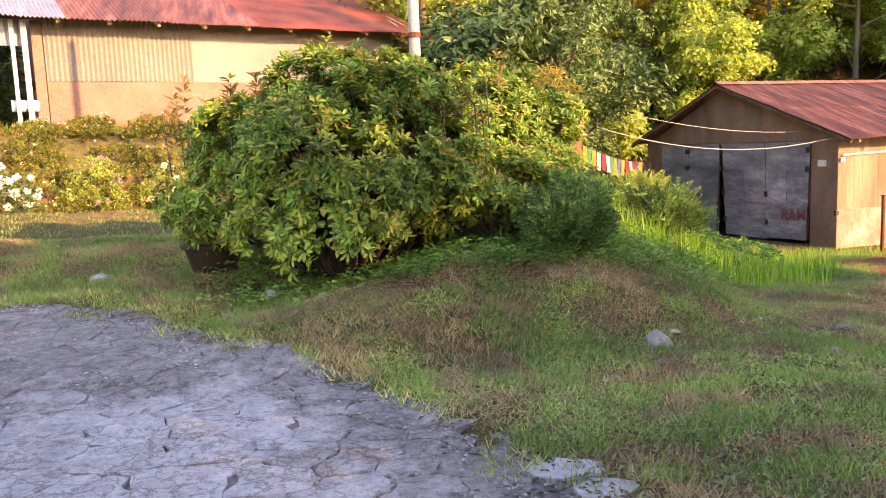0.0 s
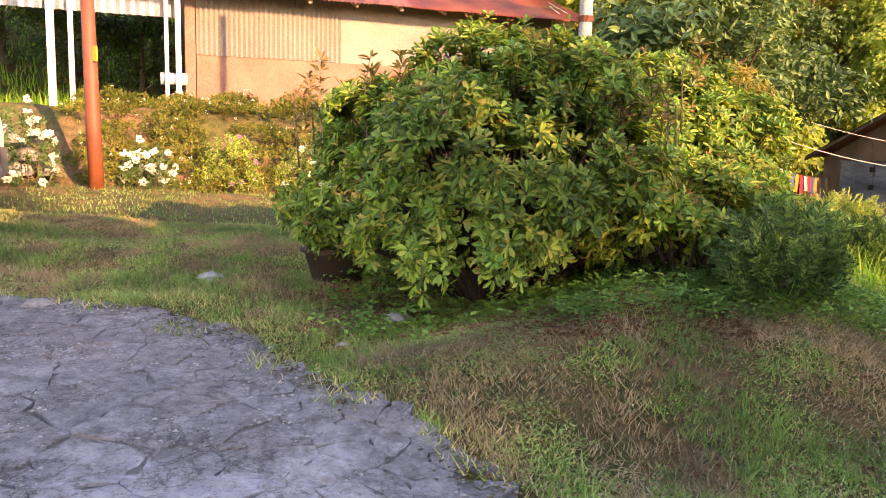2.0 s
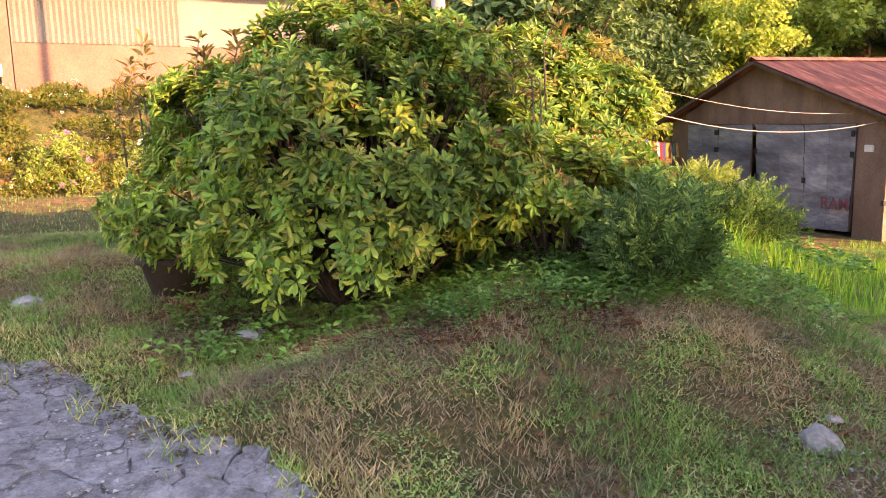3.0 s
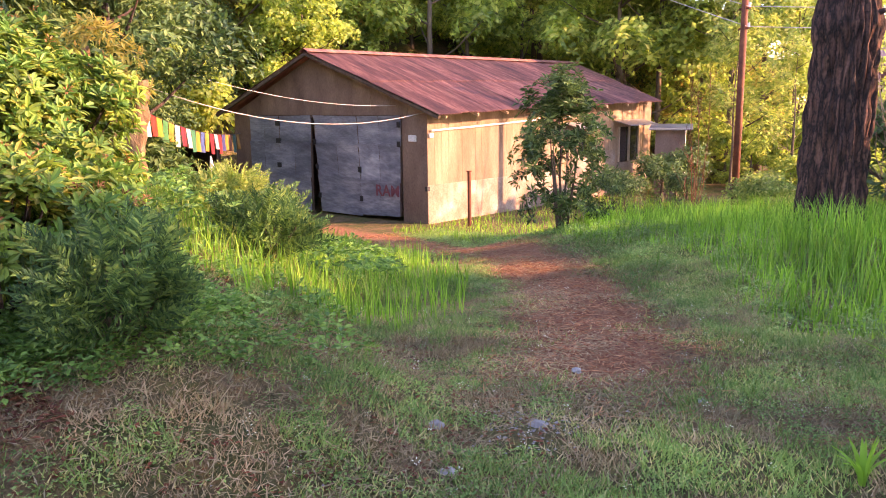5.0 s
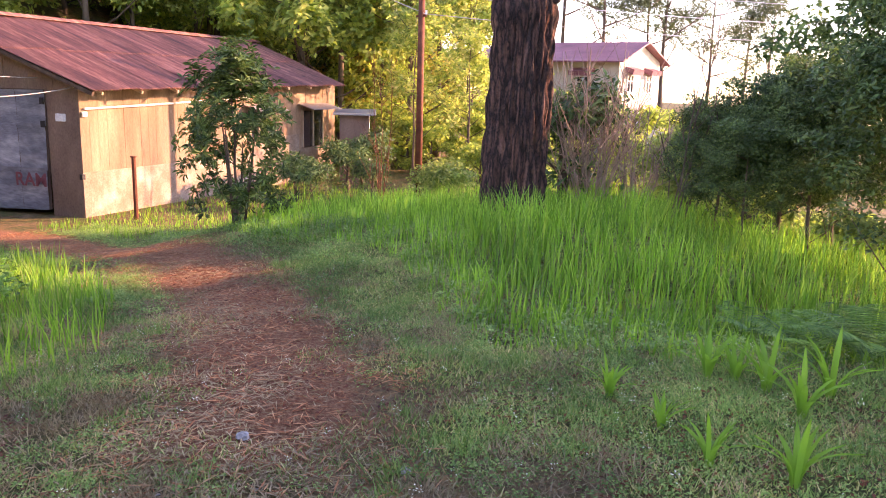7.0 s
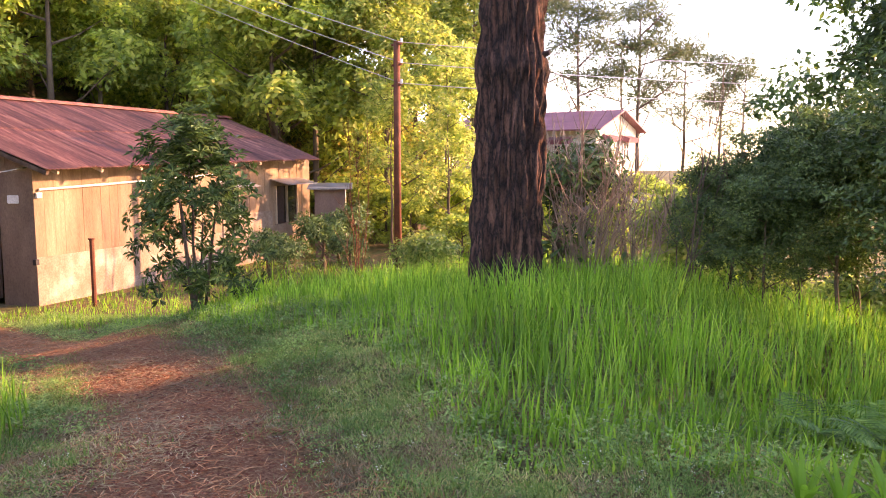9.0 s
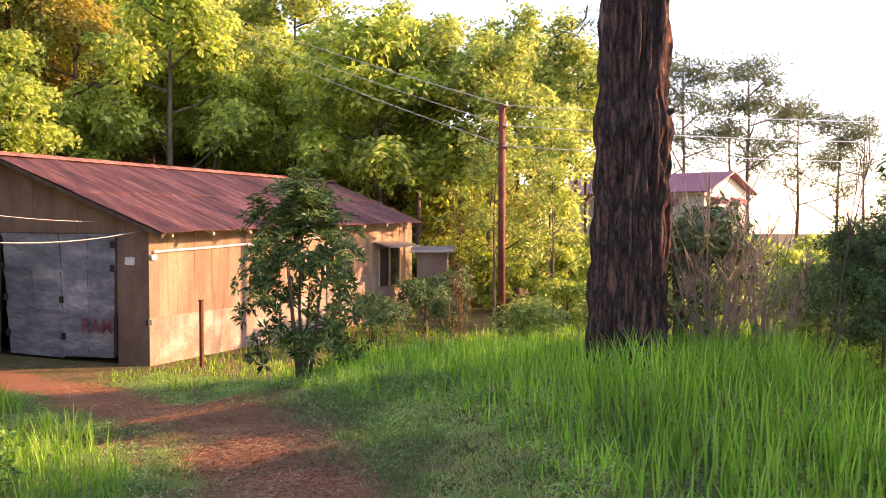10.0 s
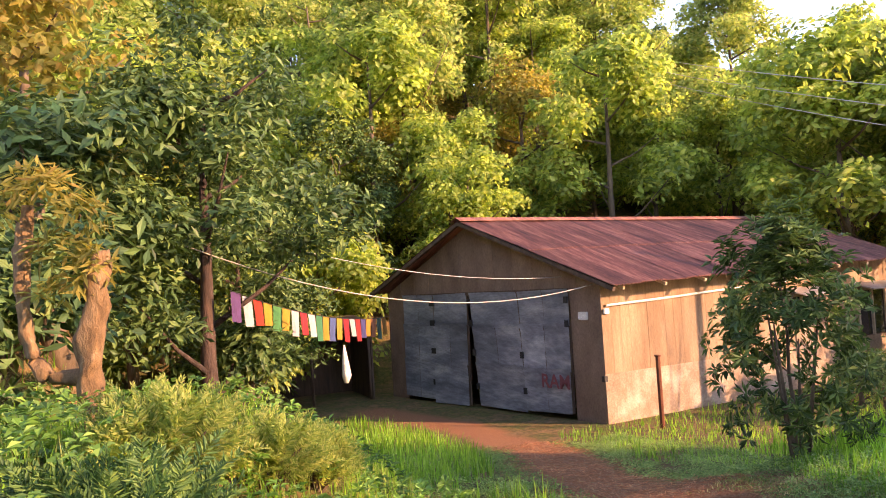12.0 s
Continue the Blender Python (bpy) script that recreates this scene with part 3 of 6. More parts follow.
# doors: two pairs of leaves clad in three rows of sheet, sagging a little
leafs = (((1.06, 1.0), (2.66, 2.85), 0.02, 0.05), ((2.7, 2.9), (4.62, 4.9), -0.02, -0.02), ((5.0, 5.03), (6.6, 6.62), 0.1, -0.05), ((6.64, 6.66), (8.2, 8.22), 0.03, 0.03))
rngd = np.random.default_rng(5)
for k, ((a0, a1), (b0, b1), lean, sag) in enumerate(leafs):
    door = new("door")
    hang(door, shed, "hanging double door leaf of patched zinc sheet")
    door.matrix_world = Matrix.Identity(4)
    back_v = [on_front(a0, 0.12 + sag, 0.015 + lean), on_front(b0, 0.08, 0.015 + lean), on_front(b1, D_TOP - 0.06 + sag * 0.5, 0.015), on_front(a1, D_TOP - 0.06, 0.015)]
    part_np("panel", *slab_between(back_v, FN, 0.05), M_DARK_WOOD, door)
    rows = (0.09 + sag, 1.2 + 0.04 * (k % 2), 2.36 - 0.05 * (k % 2), D_TOP - 0.07)
    for r in range(3):
        for half in range(2 if k in (0, 3) or r == 1 else 1):
            n_half = 2 if k in (0, 3) or r == 1 else 1
            z0, z1 = rows[r], rows[r + 1] + 0.07
            n_x, n_z = 8, 6
            V = []
            for i in range(n_x + 1):
                for j in range(n_z + 1):
                    z = z0 + (z1 - z0) * j / n_z
                    f, q = z / D_TOP, (half + i / n_x) / n_half
                    a, b = a0 + (a1 - a0) * f, b0 + (b1 - b0) * f
                    roll = 0.03 if j == n_z else 0.0
                    out = 0.045 + 0.022 * (2 - r) + 0.01 * half + lean * (1 - f) + 0.004 * float(rngd.normal()) + roll
                    V.append(on_front(a + (b - a) * q, z + 0.03 * (q - 0.5) * (1 if k % 2 else -1), out))
            F = [(i * (n_z + 1) + j, i * (n_z + 1) + j + 1, (i + 1) * (n_z + 1) + j + 1, (i + 1) * (n_z + 1) + j) for i in range(n_x) for j in range(n_z)]
            part_np("zinc_sheet", V, F, M_DOOR_ZINC, door, smooth=True)
    for hz in (0.55, 1.5, 2.35, 2.95):
        f = hz / D_TOP
        hs = (a0 + (a1 - a0) * f + 0.03) if k in (0, 3) else (b0 + (b1 - b0) * f - 0.03)
        if k == 0 and hz < 2:
            hs = b0 + (b1 - b0) * f
        part_np("hinge", *slab_between([on_front(hs - 0.06, hz, 0.14), on_front(hs + 0.06, hz, 0.14), on_front(hs + 0.06, hz + 0.17, 0.14), on_front(hs - 0.06, hz + 0.17, 0.14)], FN, 0.03), M_BLACK, door)
part_np("bolt", *tube([on_front(4.72, 1.55, 0.13), on_front(4.72, 1.7, 0.13)], 0.04), M_BLACK, shed)
# red hand lettering on a leaf
txt = bpy.data.curves.new("lettering", "FONT")
txt.body, txt.size, txt.extrude, txt.offset = "RAM", 0.5, 0.002, 0.008
lett = new("lettering", txt)
dg = bpy.context.evaluated_depsgraph_get()
lm = bpy.data.meshes.new_from_object(lett.evaluated_get(dg))
bpy.data.objects.remove(lett)
M_RED_PAINT = plain("faded red paint", (0.22, 0.07, 0.09))
lm.materials.clear()
lm.materials.append(M_RED_PAINT)
lo = hang(new("lettering", lm), shed, "faded red hand lettering")
lo.matrix_world = Matrix.Translation(on_front(2.0, 0.8, 0.2)) @ Matrix.Rotation(FA, 4, "Z") @ Matrix.Rotation(radians(90), 4, "X")
# side wall: plinth of flaking plaster, boards above
SL = LEN
part_np("plinth", *slab_between([(0, 0.0, -0.5), (0, SL, -0.5), (0, SL, 1.22), (0, 0.0, 1.22)], (1, 0, 0), 0.16), M_PLASTER_LOW, shed, "flaking pale plaster plinth")
n_s = 42
rngs = np.random.default_rng(8)
W0, W1 = 7.0, 8.1
W2, W3 = 10.2, 11.7
for i in range(n_s):
    a, b = SL * i / n_s, SL * (i + 1) / n_s - 0.004
    top = 3.37 + 0.2 * i / n_s
    z0 = 1.205
    if (W0 < (a + b) / 2 < W1) or (W2 < (a + b) / 2 < W3):
        z0 = 2.62
        if W0 < (a + b) / 2 < W1:
            part_np("side_board", *slab_between([(0.0, a, 1.205), (0.0, b, 1.205), (0.0, b, 1.55), (0.0, a, 1.55)], (1, 0, 0), 0.03), M_TAN_WALL, shed)
    o = 0.003 * float(rngs.normal())
    part_np("side_board", *slab_between([(0.012 + o, a, z0), (0.012 + o, b, z0), (0.012 + o, b, top), (0.012 + o, a, top)], (1, 0, 0), 0.035), M_TAN_WALL, shed)
part_np("backing", *slab_between([(-0.03, 0.1, 1.2), (-0.03, SL, 1.2), (-0.03, SL, 3.37), (-0.03, 0.1, 3.34)], (1, 0, 0), 0.06), M_DARK_WOOD, shed)
part_np("pale_panel", *slab_between([(0.035, 7.2, 0.05), (0.035, 10.0, 0.05), (0.035, 10.0, 1.75), (0.035, 7.2, 1.75)], (1, 0, 0), 0.03), M_PLASTER_LOW, shed, "pale plastered patch")
for wa, wb, wz in ((W0, W1, 1.55), (W2, W3, 1.25)):
    win = new("window")
    hang(win, shed, "dark window with a sheet awning")
    for ya in (wa, (wa + wb) / 2 - 0.04, wb - 0.08):
        part("frame", box((0.08, 0.08, 2.62 - wz), (0.03, ya + 0.04, (wz + 2.62) / 2)), M_PALE_WOOD, win)
    part("pane", box((0.01, wb - wa - 0.1, 2.6 - wz), (0.005, (wa + wb) / 2, (wz + 2.62) / 2)), M_GLASS, win)
    part("awning", box((0.75, wb - wa + 0.5, 0.03), (0.38, (wa + wb) / 2, 2.78), (0, 14, 0)), M_GREY_ROOF, win)
part_np("far_wall", *slab_between([(0, SL, -0.5), (-W_LEFT, SL + 0.6, -0.5), (-W_LEFT, SL + 0.6, 3.4), (-4.6, SL + 0.4, 5.2), (0, SL, 3.5)], (0, 1, 0), 0.1), M_BROWN_WALL, shed)
L0 = on_front(W_LEFT, 0)
part_np("back_wall", *slab_between([(L0.x, L0.y, -0.5), (-W_LEFT, SL + 0.6, -0.5), (-W_LEFT, SL + 0.6, 3.4), (L0.x, L0.y, 3.4)], (-1, 0, 0), 0.1), M_BROWN_WALL, shed)


def corrugated(p00, p10, p01, p11, n_waves, amp, per=4, sag=0.0):
    """A corrugated sheet; the waves run from the p0x edge to the p1x edge."""
    p00, p10, p01, p11 = map(Vector, (p00, p10, p01, p11))
    nrm = (p10 - p00).cross(p01 - p00).normalized()
    if nrm.z < 0 and abs(nrm.z) > 0.2:
        nrm = -nrm
    V, n = [], n_waves * per
    for lift in (0.0, -0.012):
        for i in range(n + 1):
            f = i / n
            w = nrm * (amp * math.sin(2 * math.pi * i / per) + lift)
            for r in (0.0, 0.5, 1.0):
                V.append(p00.lerp(p01, f).lerp(p10.lerp(p11, f), r) + w + Vector((0, 0, -sag * 4 * r * (1 - r))))
    F, o = [], (n + 1) * 3
    for i in range(n):
        for r in range(2):
            a = i * 3 + r
            F.append((a, a + 1, a + 4, a + 3))
            F.append((o + a + 3, o + a + 4, o + a + 1, o + a))
        for r in (0, 2):
            a = i * 3 + r
            F.append((a, a + 3, o + a + 3, o + a) if r == 0 else (a + 3, a, o + a, o + a + 3))
    return V, F


# roof sheets, each a little off its neighbour
RF, RB = Vector((-4.6, -1.14, 5.4)), Vector((-4.6, 13.7, 5.28))
EF, EB = Vector((0.86, -0.36, 3.36)), Vector((0.86, 12.0, 3.6))
LF, LB = Vector((-9.6, -1.75, 3.4)), Vector((-9.6, 13.7, 3.4))
rngr = np.random.default_rng(11)
n_r = 15
for i in range(n_r):
    f0, f1 = i / n_r, (i + 1) / n_r + 0.008
    lift = Vector((0, 0, 0.012 * (i % 2) + 0.008 * float(rngr.normal())))
    a, b = RF.lerp(RB, f0), RF.lerp(RB, min(1, f1))
    c, d = EF.lerp(EB, f0), EF.lerp(EB, min(1, f1))
    mid_a, mid_b = a.lerp(c, 0.52), b.lerp(d, 0.52)
    jut = Vector((0.05 * float(rngr.normal()), 0, 0))
    part_np("roof_sheet", *corrugated(a + lift, mid_a + lift + Vector((0, 0, 0.02)), b + lift, mid_b + lift + Vector((0, 0, 0.02)), 8, 0.022), M_RUST_ROOF, shed)
    part_np("roof_sheet", *corrugated(mid_a.lerp(a, 0.05) + lift, c + lift + jut, mid_b.lerp(b, 0.05) + lift, d + lift + jut, 8, 0.022), M_RUST_ROOF, shed)
    if i % 3 == 0:
        a2, b2 = RF.lerp(RB, f0), RF.lerp(RB, min(1, (i + 3) / n_r))
        c2, d2 = LF.lerp(LB, f0), LF.lerp(LB, min(1, (i + 3) / n_r))
        part_np("roof_sheet", *corrugated(a2, c2, b2, d2, 20, 0.022), M_RUST_ROOF, shed)
part_np("ridge_cap", *merge([slab_between([RF + Vector((-0.25, -0.05, -0.02)), RB + Vector((-0.25, 0.05, -0.02)), RB + Vector((0, 0.05, 0.09)), RF + Vector((0, -0.05, 0.09))], (0, 0, 1), 0.015),
                             slab_between([RF + Vector((0, -0.05, 0.092)), RB + Vector((0, 0.05, 0.092)), RB + Vector((0.25, 0.05, -0.01)), RF + Vector((0.25, -0.05, -0.01))], (0, 0, 1), 0.015)]), M_RUST_ROOF, shed)
for i in range(9):
    f = (i + 0.3) / 9
    e, r = EF.lerp(EB, f), RF.lerp(RB, f)
    q = e.lerp(r, 0.22)
    part_np("rafter", *tube([e + Vector((-0.06, 0, -0.1)), q + Vector((0, 0, -0.1))], 0.05, 4), M_PALE_WOOD, shed)
for z_off, c0, c1 in ((-0.09, RF, EF), (-0.09, RF, LF)):
    p, q = c0 + Vector((0, 0.05, z_off)), c1 + Vector((0, 0.05, z_off))
    part_np("barge_board", *tube([p, q], 0.07, 4), M_DARK_WOOD, shed)
part_np("cable_pipe", *tube([(0.06, 0.12, 2.86), (0.06, 2.4, 2.93), (0.06, 4.6, 3.02), (0.06, 7.0, 3.1)], 0.03, 6), M_WHITE, shed, "white electrical conduit")
part("junction_box", box((0.06, 0.16, 0.13), (0.05, 0.12, 2.72), bevel=0.01), M_WHITE, shed)
mb = part("meter_box", box((0.3, 0.06, 0.2), (0, 0, 0), bevel=0.012), M_WHITE, shed, "small white meter box")
mb.matrix_world = Matrix.Translation(on_front(0.56, 2.62, 0.03)) @ Matrix.Rotation(FA, 4, "Z")
part("latch", box((0.1, 0.1, 0.14), (0.02, -0.04, 1.1)), M_BLACK, shed)

steel = thing("steel_post", 1.31, 0.46, 0, "rusty bare steel post standing by the shed", "post")
part_np("shaft", *tube([(0, 0, -0.3), (0.0, 0, 1.66)], 0.055, 8), M_RUST, steel)
part_np("top_plate", *tube([(0, 0, 1.655), (0, 0, 1.69)], 0.08, 8), M_RUST, steel)

# ---- open lean-to in the dark beside the shed ----
lean_to = thing("lean_to", -10.6, -3.9, -0.1, "dark open timber lean-to under the trees beside the shed", "shelter", rz=-8)
part("back_wall", box((0.06, 4.2, 2.5), (-1.3, 0, 1.25)), M_DARK_WOOD, lean_to)
for sy in (-2.1, 2.1):
    part("side_wall", box((2.6, 0.06, 2.5), (0, sy, 1.25)), M_DARK_WOOD, lean_to)
part("roof", box((3.1, 4.6, 0.06), (0.1, 0, 2.62), (0, 5, 0)), M_DARK_WOOD, lean_to)
for sy in (-2.0, 0.1, 2.0):
    part_np("post", *tube([(1.3, sy, -0.2), (1.3, sy, 2.5)], 0.05, 6), M_DARK_WOOD, lean_to, smooth=True)

# ---- house on the terrace ----
HD = Vector((-2.17, 7.66, 0)).normalized()
HN = Vector((HD.y, -HD.x, 0))
H0 = Vector((1.97, -21.4, 0))


def on_house(s, z, out=0.0):
    p = H0 + HD * s + HN * out
    return Vector((p.x, p.y, z))


H_LEN, H_FLOOR, H_PINK, H_TOP = 8.1, 4.2, 5.26, 6.62
house = thing("house", 1.97, -21.4, 4.2, "pink and cream plastered house under a red corrugated roof", "house")


def house_part(name, v, f, mat, label="", smooth=False, parent=None):
    o = hang(new(name, mesh_of(name, [Vector(p) - Vector((1.97, -21.4, 4.2)) for p in v], f, mat, smooth)), parent or house, label)
    return o


house_part("plinth", *slab_between([on_house(0, 3.6), on_house(H_LEN, 3.6), on_house(H_LEN, H_PINK), on_house(0, H_PINK)], HN, 0.25), M_PINK, "salmon pink plastered plinth")
house_part("floor_edge", *slab_between([on_house(-0.15, 3.5, 0.12), on_house(H_LEN + 0.1, 3.5, 0.12), on_house(H_LEN + 0.1, 4.19, 0.12), on_house(-0.15, 4.19, 0.12)], HN, 0.1), M_STONE)
house_part("upper_wall", *slab_between([on_house(3.0, H_PINK + 0.003, -0.02), on_house(H_LEN, H_PINK + 0.003, -0.02), on_house(H_LEN, H_TOP, -0.02), on_house(3.0, H_TOP, -0.02)], HN, 0.2), M_CREAM, "cream painted upper wall")
house_part("corrugated_wall", *corrugated(on_house(0.0, H_PINK + 0.005, 0.01), on_house(0.0, H_TOP, 0.01), on_house(3.0, H_PINK + 0.005, 0.01), on_house(3.0, H_TOP, 0.01), 30, 0.017), M_CREAM, "cream corrugated sheet")
house_part("corner_post", *slab_between([on_house(-0.22, 4.0, 0.03), on_house(-0.02, 4.0, 0.03), on_house(-0.02, H_TOP, 0.03), on_house(-0.22, H_TOP, 0.03)], HN, 0.2), M_BROWN_WALL)
house_part("end_wall", *slab_between([on_house(0, 3.6, -0.26), on_house(0, 3.6, -6), on_house(0, 8.2, -6), on_house(0, H_TOP, -0.26)], -HD, 0.15), M_PINK)
house_part("end_wall", *slab_between([on_house(H_LEN, 3.6, -0.26), on_house(H_LEN, 3.6, -6), on_house(H_LEN, 8.2, -6), on_house(H_LEN, H_TOP, -0.26)], HD, 0.15), M_CREAM)
for s0, s1, mat, label in ((-7.5, 0.4, M_GREY_ROOF, "bare grey roof sheet"), (0.38, 4.4, M_RUST_ROOF, "faded plum roof sheet"), (4.38, H_LEN + 0.75, M_RED_ROOF, "bright red roof sheet")):
    n_k = max(2, int(round((s1 - s0) / 0.9)))
    for k in range(n_k):
        a, b = s0 + (s1 - s0) * k / n_k, s0 + (s1 - s0) * (k + 1) / n_k + 0.03
        up = 0.012 * (k % 2)
        house_part("roof_sheet", *corrugated(on_house(a, 9.0 + up, -6.0), on_house(a, 6.44 + up, 0.75), on_house(b, 9.0 + up, -6.0), on_house(b, 6.44 + up, 0.75), 11, 0.02), mat, label)
for k in range(9):
    s = 0.25 + k * 0.98
    house_part("rafter", *tube([on_house(s, 6.4, 0.6), on_house(s, 6.66, -0.15)], 0.05, 4), M_PALE_WOOD)
house_part("eave_beam", *tube([on_house(-7.4, 6.5, 0.3), on_house(0.1, 6.5, 0.3)], 0.07, 4), M_DARK_WOOD)
house_part("eave_sheet", *corrugated(on_house(-7.4, 5.95, 0.05), on_house(-7.4, 6.6, 0.05), on_house(-0.3, 5.95, 0.05), on_house(-0.3, 6.6, 0.05), 40, 0.02), M_GREY_ROOF, "dusty grey sheet under the eave")
for s, w in ((-0.36, 0.1), (-0.58, 0.07), (-2.3, 0.09), (-2.65, 0.13), (-4.8, 0.12)):
    house_part("veranda_post", *slab_between([on_house(s - w / 2, 3.6, 0.25), on_house(s + w / 2, 3.6, 0.25), on_house(s + w / 2, 6.65, 0.25), on_house(s - w / 2, 6.65, 0.25)], HN, w), M_WHITE)
house_part("pipe_drum", *tube([on_house(-0.7, 4.75, 0.05), on_house(-0.2, 4.75, 0.05)], 0.12, 10), M_WHITE)

# ---- poles and lines ----
redpole = thing("red_pole", 6.15, -22.05, gz(6.15, -22.05), "orange red painted steel pole with a yellow band", "pole")
part_np("shaft", *tube([(0, 0, -0.2), (-0.02, -0.03, 1.0), (-0.08, -0.1, 4.6)], (0.115, 0.11, 0.09), 12), M_ORANGE, redpole, smooth=True)
part("band", box((0.1, 0.02, 0.22), (0.075, 0.062, 2.05), (0, 0, 52)), M_YELLOW, redpole, "yellow painted mark")
part_np("stay_wire", *tube([(-0.1, 0.0, 4.5), (-0.35, -0.25, 3.0), (-0.05, 0.03, 2.0)], 0.012, 5), M_BLACK, redpole)
whitepole = thing("white_pole", 9.2, -15.28, gz(9.2, -15.28), "pale grey painted steel line pole", "pole")
part_np("shaft", *tube([(0, 0, -0.2), (0, 0, 3.2), (0, 0, 6.5)], (0.085, 0.08, 0.07), 12), M_POLE, whitepole, smooth=True)
part_np("joint_band", *tube([(0, 0, 2.55), (0, 0, 2.62)], 0.095, 12), M_RUST, whitepole)
line_pole = thing("line_pole", 6.0, 7.9, 0.1, "tall rusty steel power line pole", "pole")
part_np("shaft", *tube([(0, 0, -0.4), (0, 0, 7.0)], (0.12, 0.1), 10), M_RUST, line_pole, smooth=True)
for z in (6.9, 6.3, 5.7):
    part("cross_arm", box((0.5, 0.06, 0.06), (0, 0, z), (0, 0, -30)), M_RUST, line_pole)
    part_np("insulator", *tube([(0.2, -0.1, z + 0.03), (0.2, -0.1, z + 0.16)], 0.04, 8), M_WHITE, line_pole)


def line(name, a, b, sag, r, mat, label):
    a, b = Vector(a), Vector(b)
    pts = [a.lerp(b, i / 24) + Vector((0, 0, -4 * sag * (i / 24) * (1 - i / 24))) for i in range(25)]
    return tagged(new(name, mesh_of(name, *tube(pts, r, 6), mat, True)), label, "cable")


line("rope", (-0.15, -13.7, 6.85), on_front(0.02, 3.42, 0.03), 1.48, 0.0125, M_ROPE, "pale thick rope slung from the house to the shed")
line("rope", (-0.15, -13.75, 6.95), on_front(1.2, 3.62, 0.03), 0.88, 0.007, M_WIRE, "thin pale wire slung from the house to the shed")
for k, z in enumerate((7.05, 6.45, 5.85)):
    line("power_line", (6.17, 7.8, z), (-30, 23 + k * 1.0, z + 14.0), 0.5, 0.013, M_WIRE, "thin grey overhead power line on the steel pole")
    line("power_line", (6.17, 7.8, z), (40, 31 + k, z + 1.0), 0.8, 0.013, M_WIRE, "thin grey overhead power line on the steel pole")

# ---- second house, far down the slope ----
far = thing("far_house", 5.9, 39.3, 0.2, "beige two-storey house with a plum iron roof", "house", rz=-13)
def fpart(name, v, f, m, label="", parent=None):
    return hang(new(name, mesh_of(name, v, f, m)), parent or far, label)
fpart("wall", *slab_between([(-11.5, 0, -3), (0, 0, -3), (0, 0, 5.5), (-11.5, 0, 5.5)], (0, -1, 0), 0.2), M_BEIGE)
fpart("wall", *slab_between([(0, 0.001, -3), (0, 7, -3), (0, 7, 5.5), (0, 3.5, 6.6), (0, 0.001, 5.5)], (1, 0, 0), 0.2), M_BEIGE)
fpart("plinth", *slab_between([(-11.5, -0.08, -3), (0.08, -0.08, -3), (0.08, -0.08, 2.3), (-11.5, -0.08, 2.3)], (0, -1, 0), 0.07), M_GREY_ROOF, "grey painted lower storey")
fpart("plinth", *slab_between([(0.08, -0.08, -3), (0.08, 7, -3), (0.08, 7, 2.3), (0.08, -0.08, 2.3)], (1, 0, 0), 0.07), M_GREY_ROOF, "grey painted lower storey")
fpart("roof", *slab_between([(-12, -0.7, 5.35), (0.6, -0.7, 5.35), (0.6, 3.5, 6.8), (-12, 3.5, 6.8)], (0, 0, 1), 0.1), M_PLUM_ROOF)
fpart("roof", *slab_between([(-12, 3.5, 6.795), (0.6, 3.5, 6.795), (0.6, 7.7, 5.35), (-12, 7.7, 5.35)], (0, 0, 1), 0.1), M_PLUM_ROOF)
def far_window(x, y, z, w, h, side):
    win = new("window")
    hang(win, far, "barred window under a small plum hood")
    if side:
        win.matrix_basis = pose(x, y, z, 0, 0, 90)
    else:
        win.matrix_basis = pose(x, y, z)
    part("pane", box((w, 0.04, h), (0, -0.02, 0)), M_GLASS, win)
    for sx in (-w / 2, 0, w / 2):
        part("frame", box((0.09, 0.1, h + 0.1), (sx, -0.05, 0)), M_WHITE, win)
    for sz in (-h / 2, h * 0.15, h / 2):
        part("frame", box((w, 0.09, 0.08), (0, -0.05, sz)), M_WHITE, win)
    part("hood", box((w + 0.7, 0.7, 0.35), (0, -0.32, h / 2 + 0.3), (18, 0, 0)), M_PLUM_ROOF, win)
far_window(-2.6, 0, 3.75, 1.0, 1.15, False)
far_window(-6.0, 0, 3.75, 1.0, 1.15, False)
for y in (1.8, 5.0):
    far_window(0, y, 3.9, 1.0, 1.15, True)
fpart("lean_to_roof", *slab_between([(0.1, 0.5, 2.2), (3.4, 0.5, 1.3), (3.4, 6, 1.3), (0.1, 6, 2.2)], (0, 0, 1), 0.08), M_GREY_ROOF, "grey lean-to roof")
fpart("lean_to_wall", *slab_between([(0.1, 0.7, -3), (3.2, 0.7, -3), (3.2, 0.7, 1.3), (0.1, 0.7, 2.1)], (0, -1, 0), 0.1), M_WHITE)

hut = thing("outhouse", 2.36, 11.2, 0.0, "small whitewashed outhouse with a flat sheet roof", "hut", rz=28)
part("wall", box((1.1, 1.4, 2.7), (-0.55, 0.7, 1.2), bevel=0.02), M_WHITE, hut, "whitewashed plaster wall")
part("front_wall", box((1.1, 0.06, 2.6), (-0.55, -0.035, 1.2)), M_BROWN_WALL, hut)
part("roof", box((1.6, 1.9, 0.05), (-0.55, 0.65, 2.6), (4, 0, 0)), M_GREY_ROOF, hut)

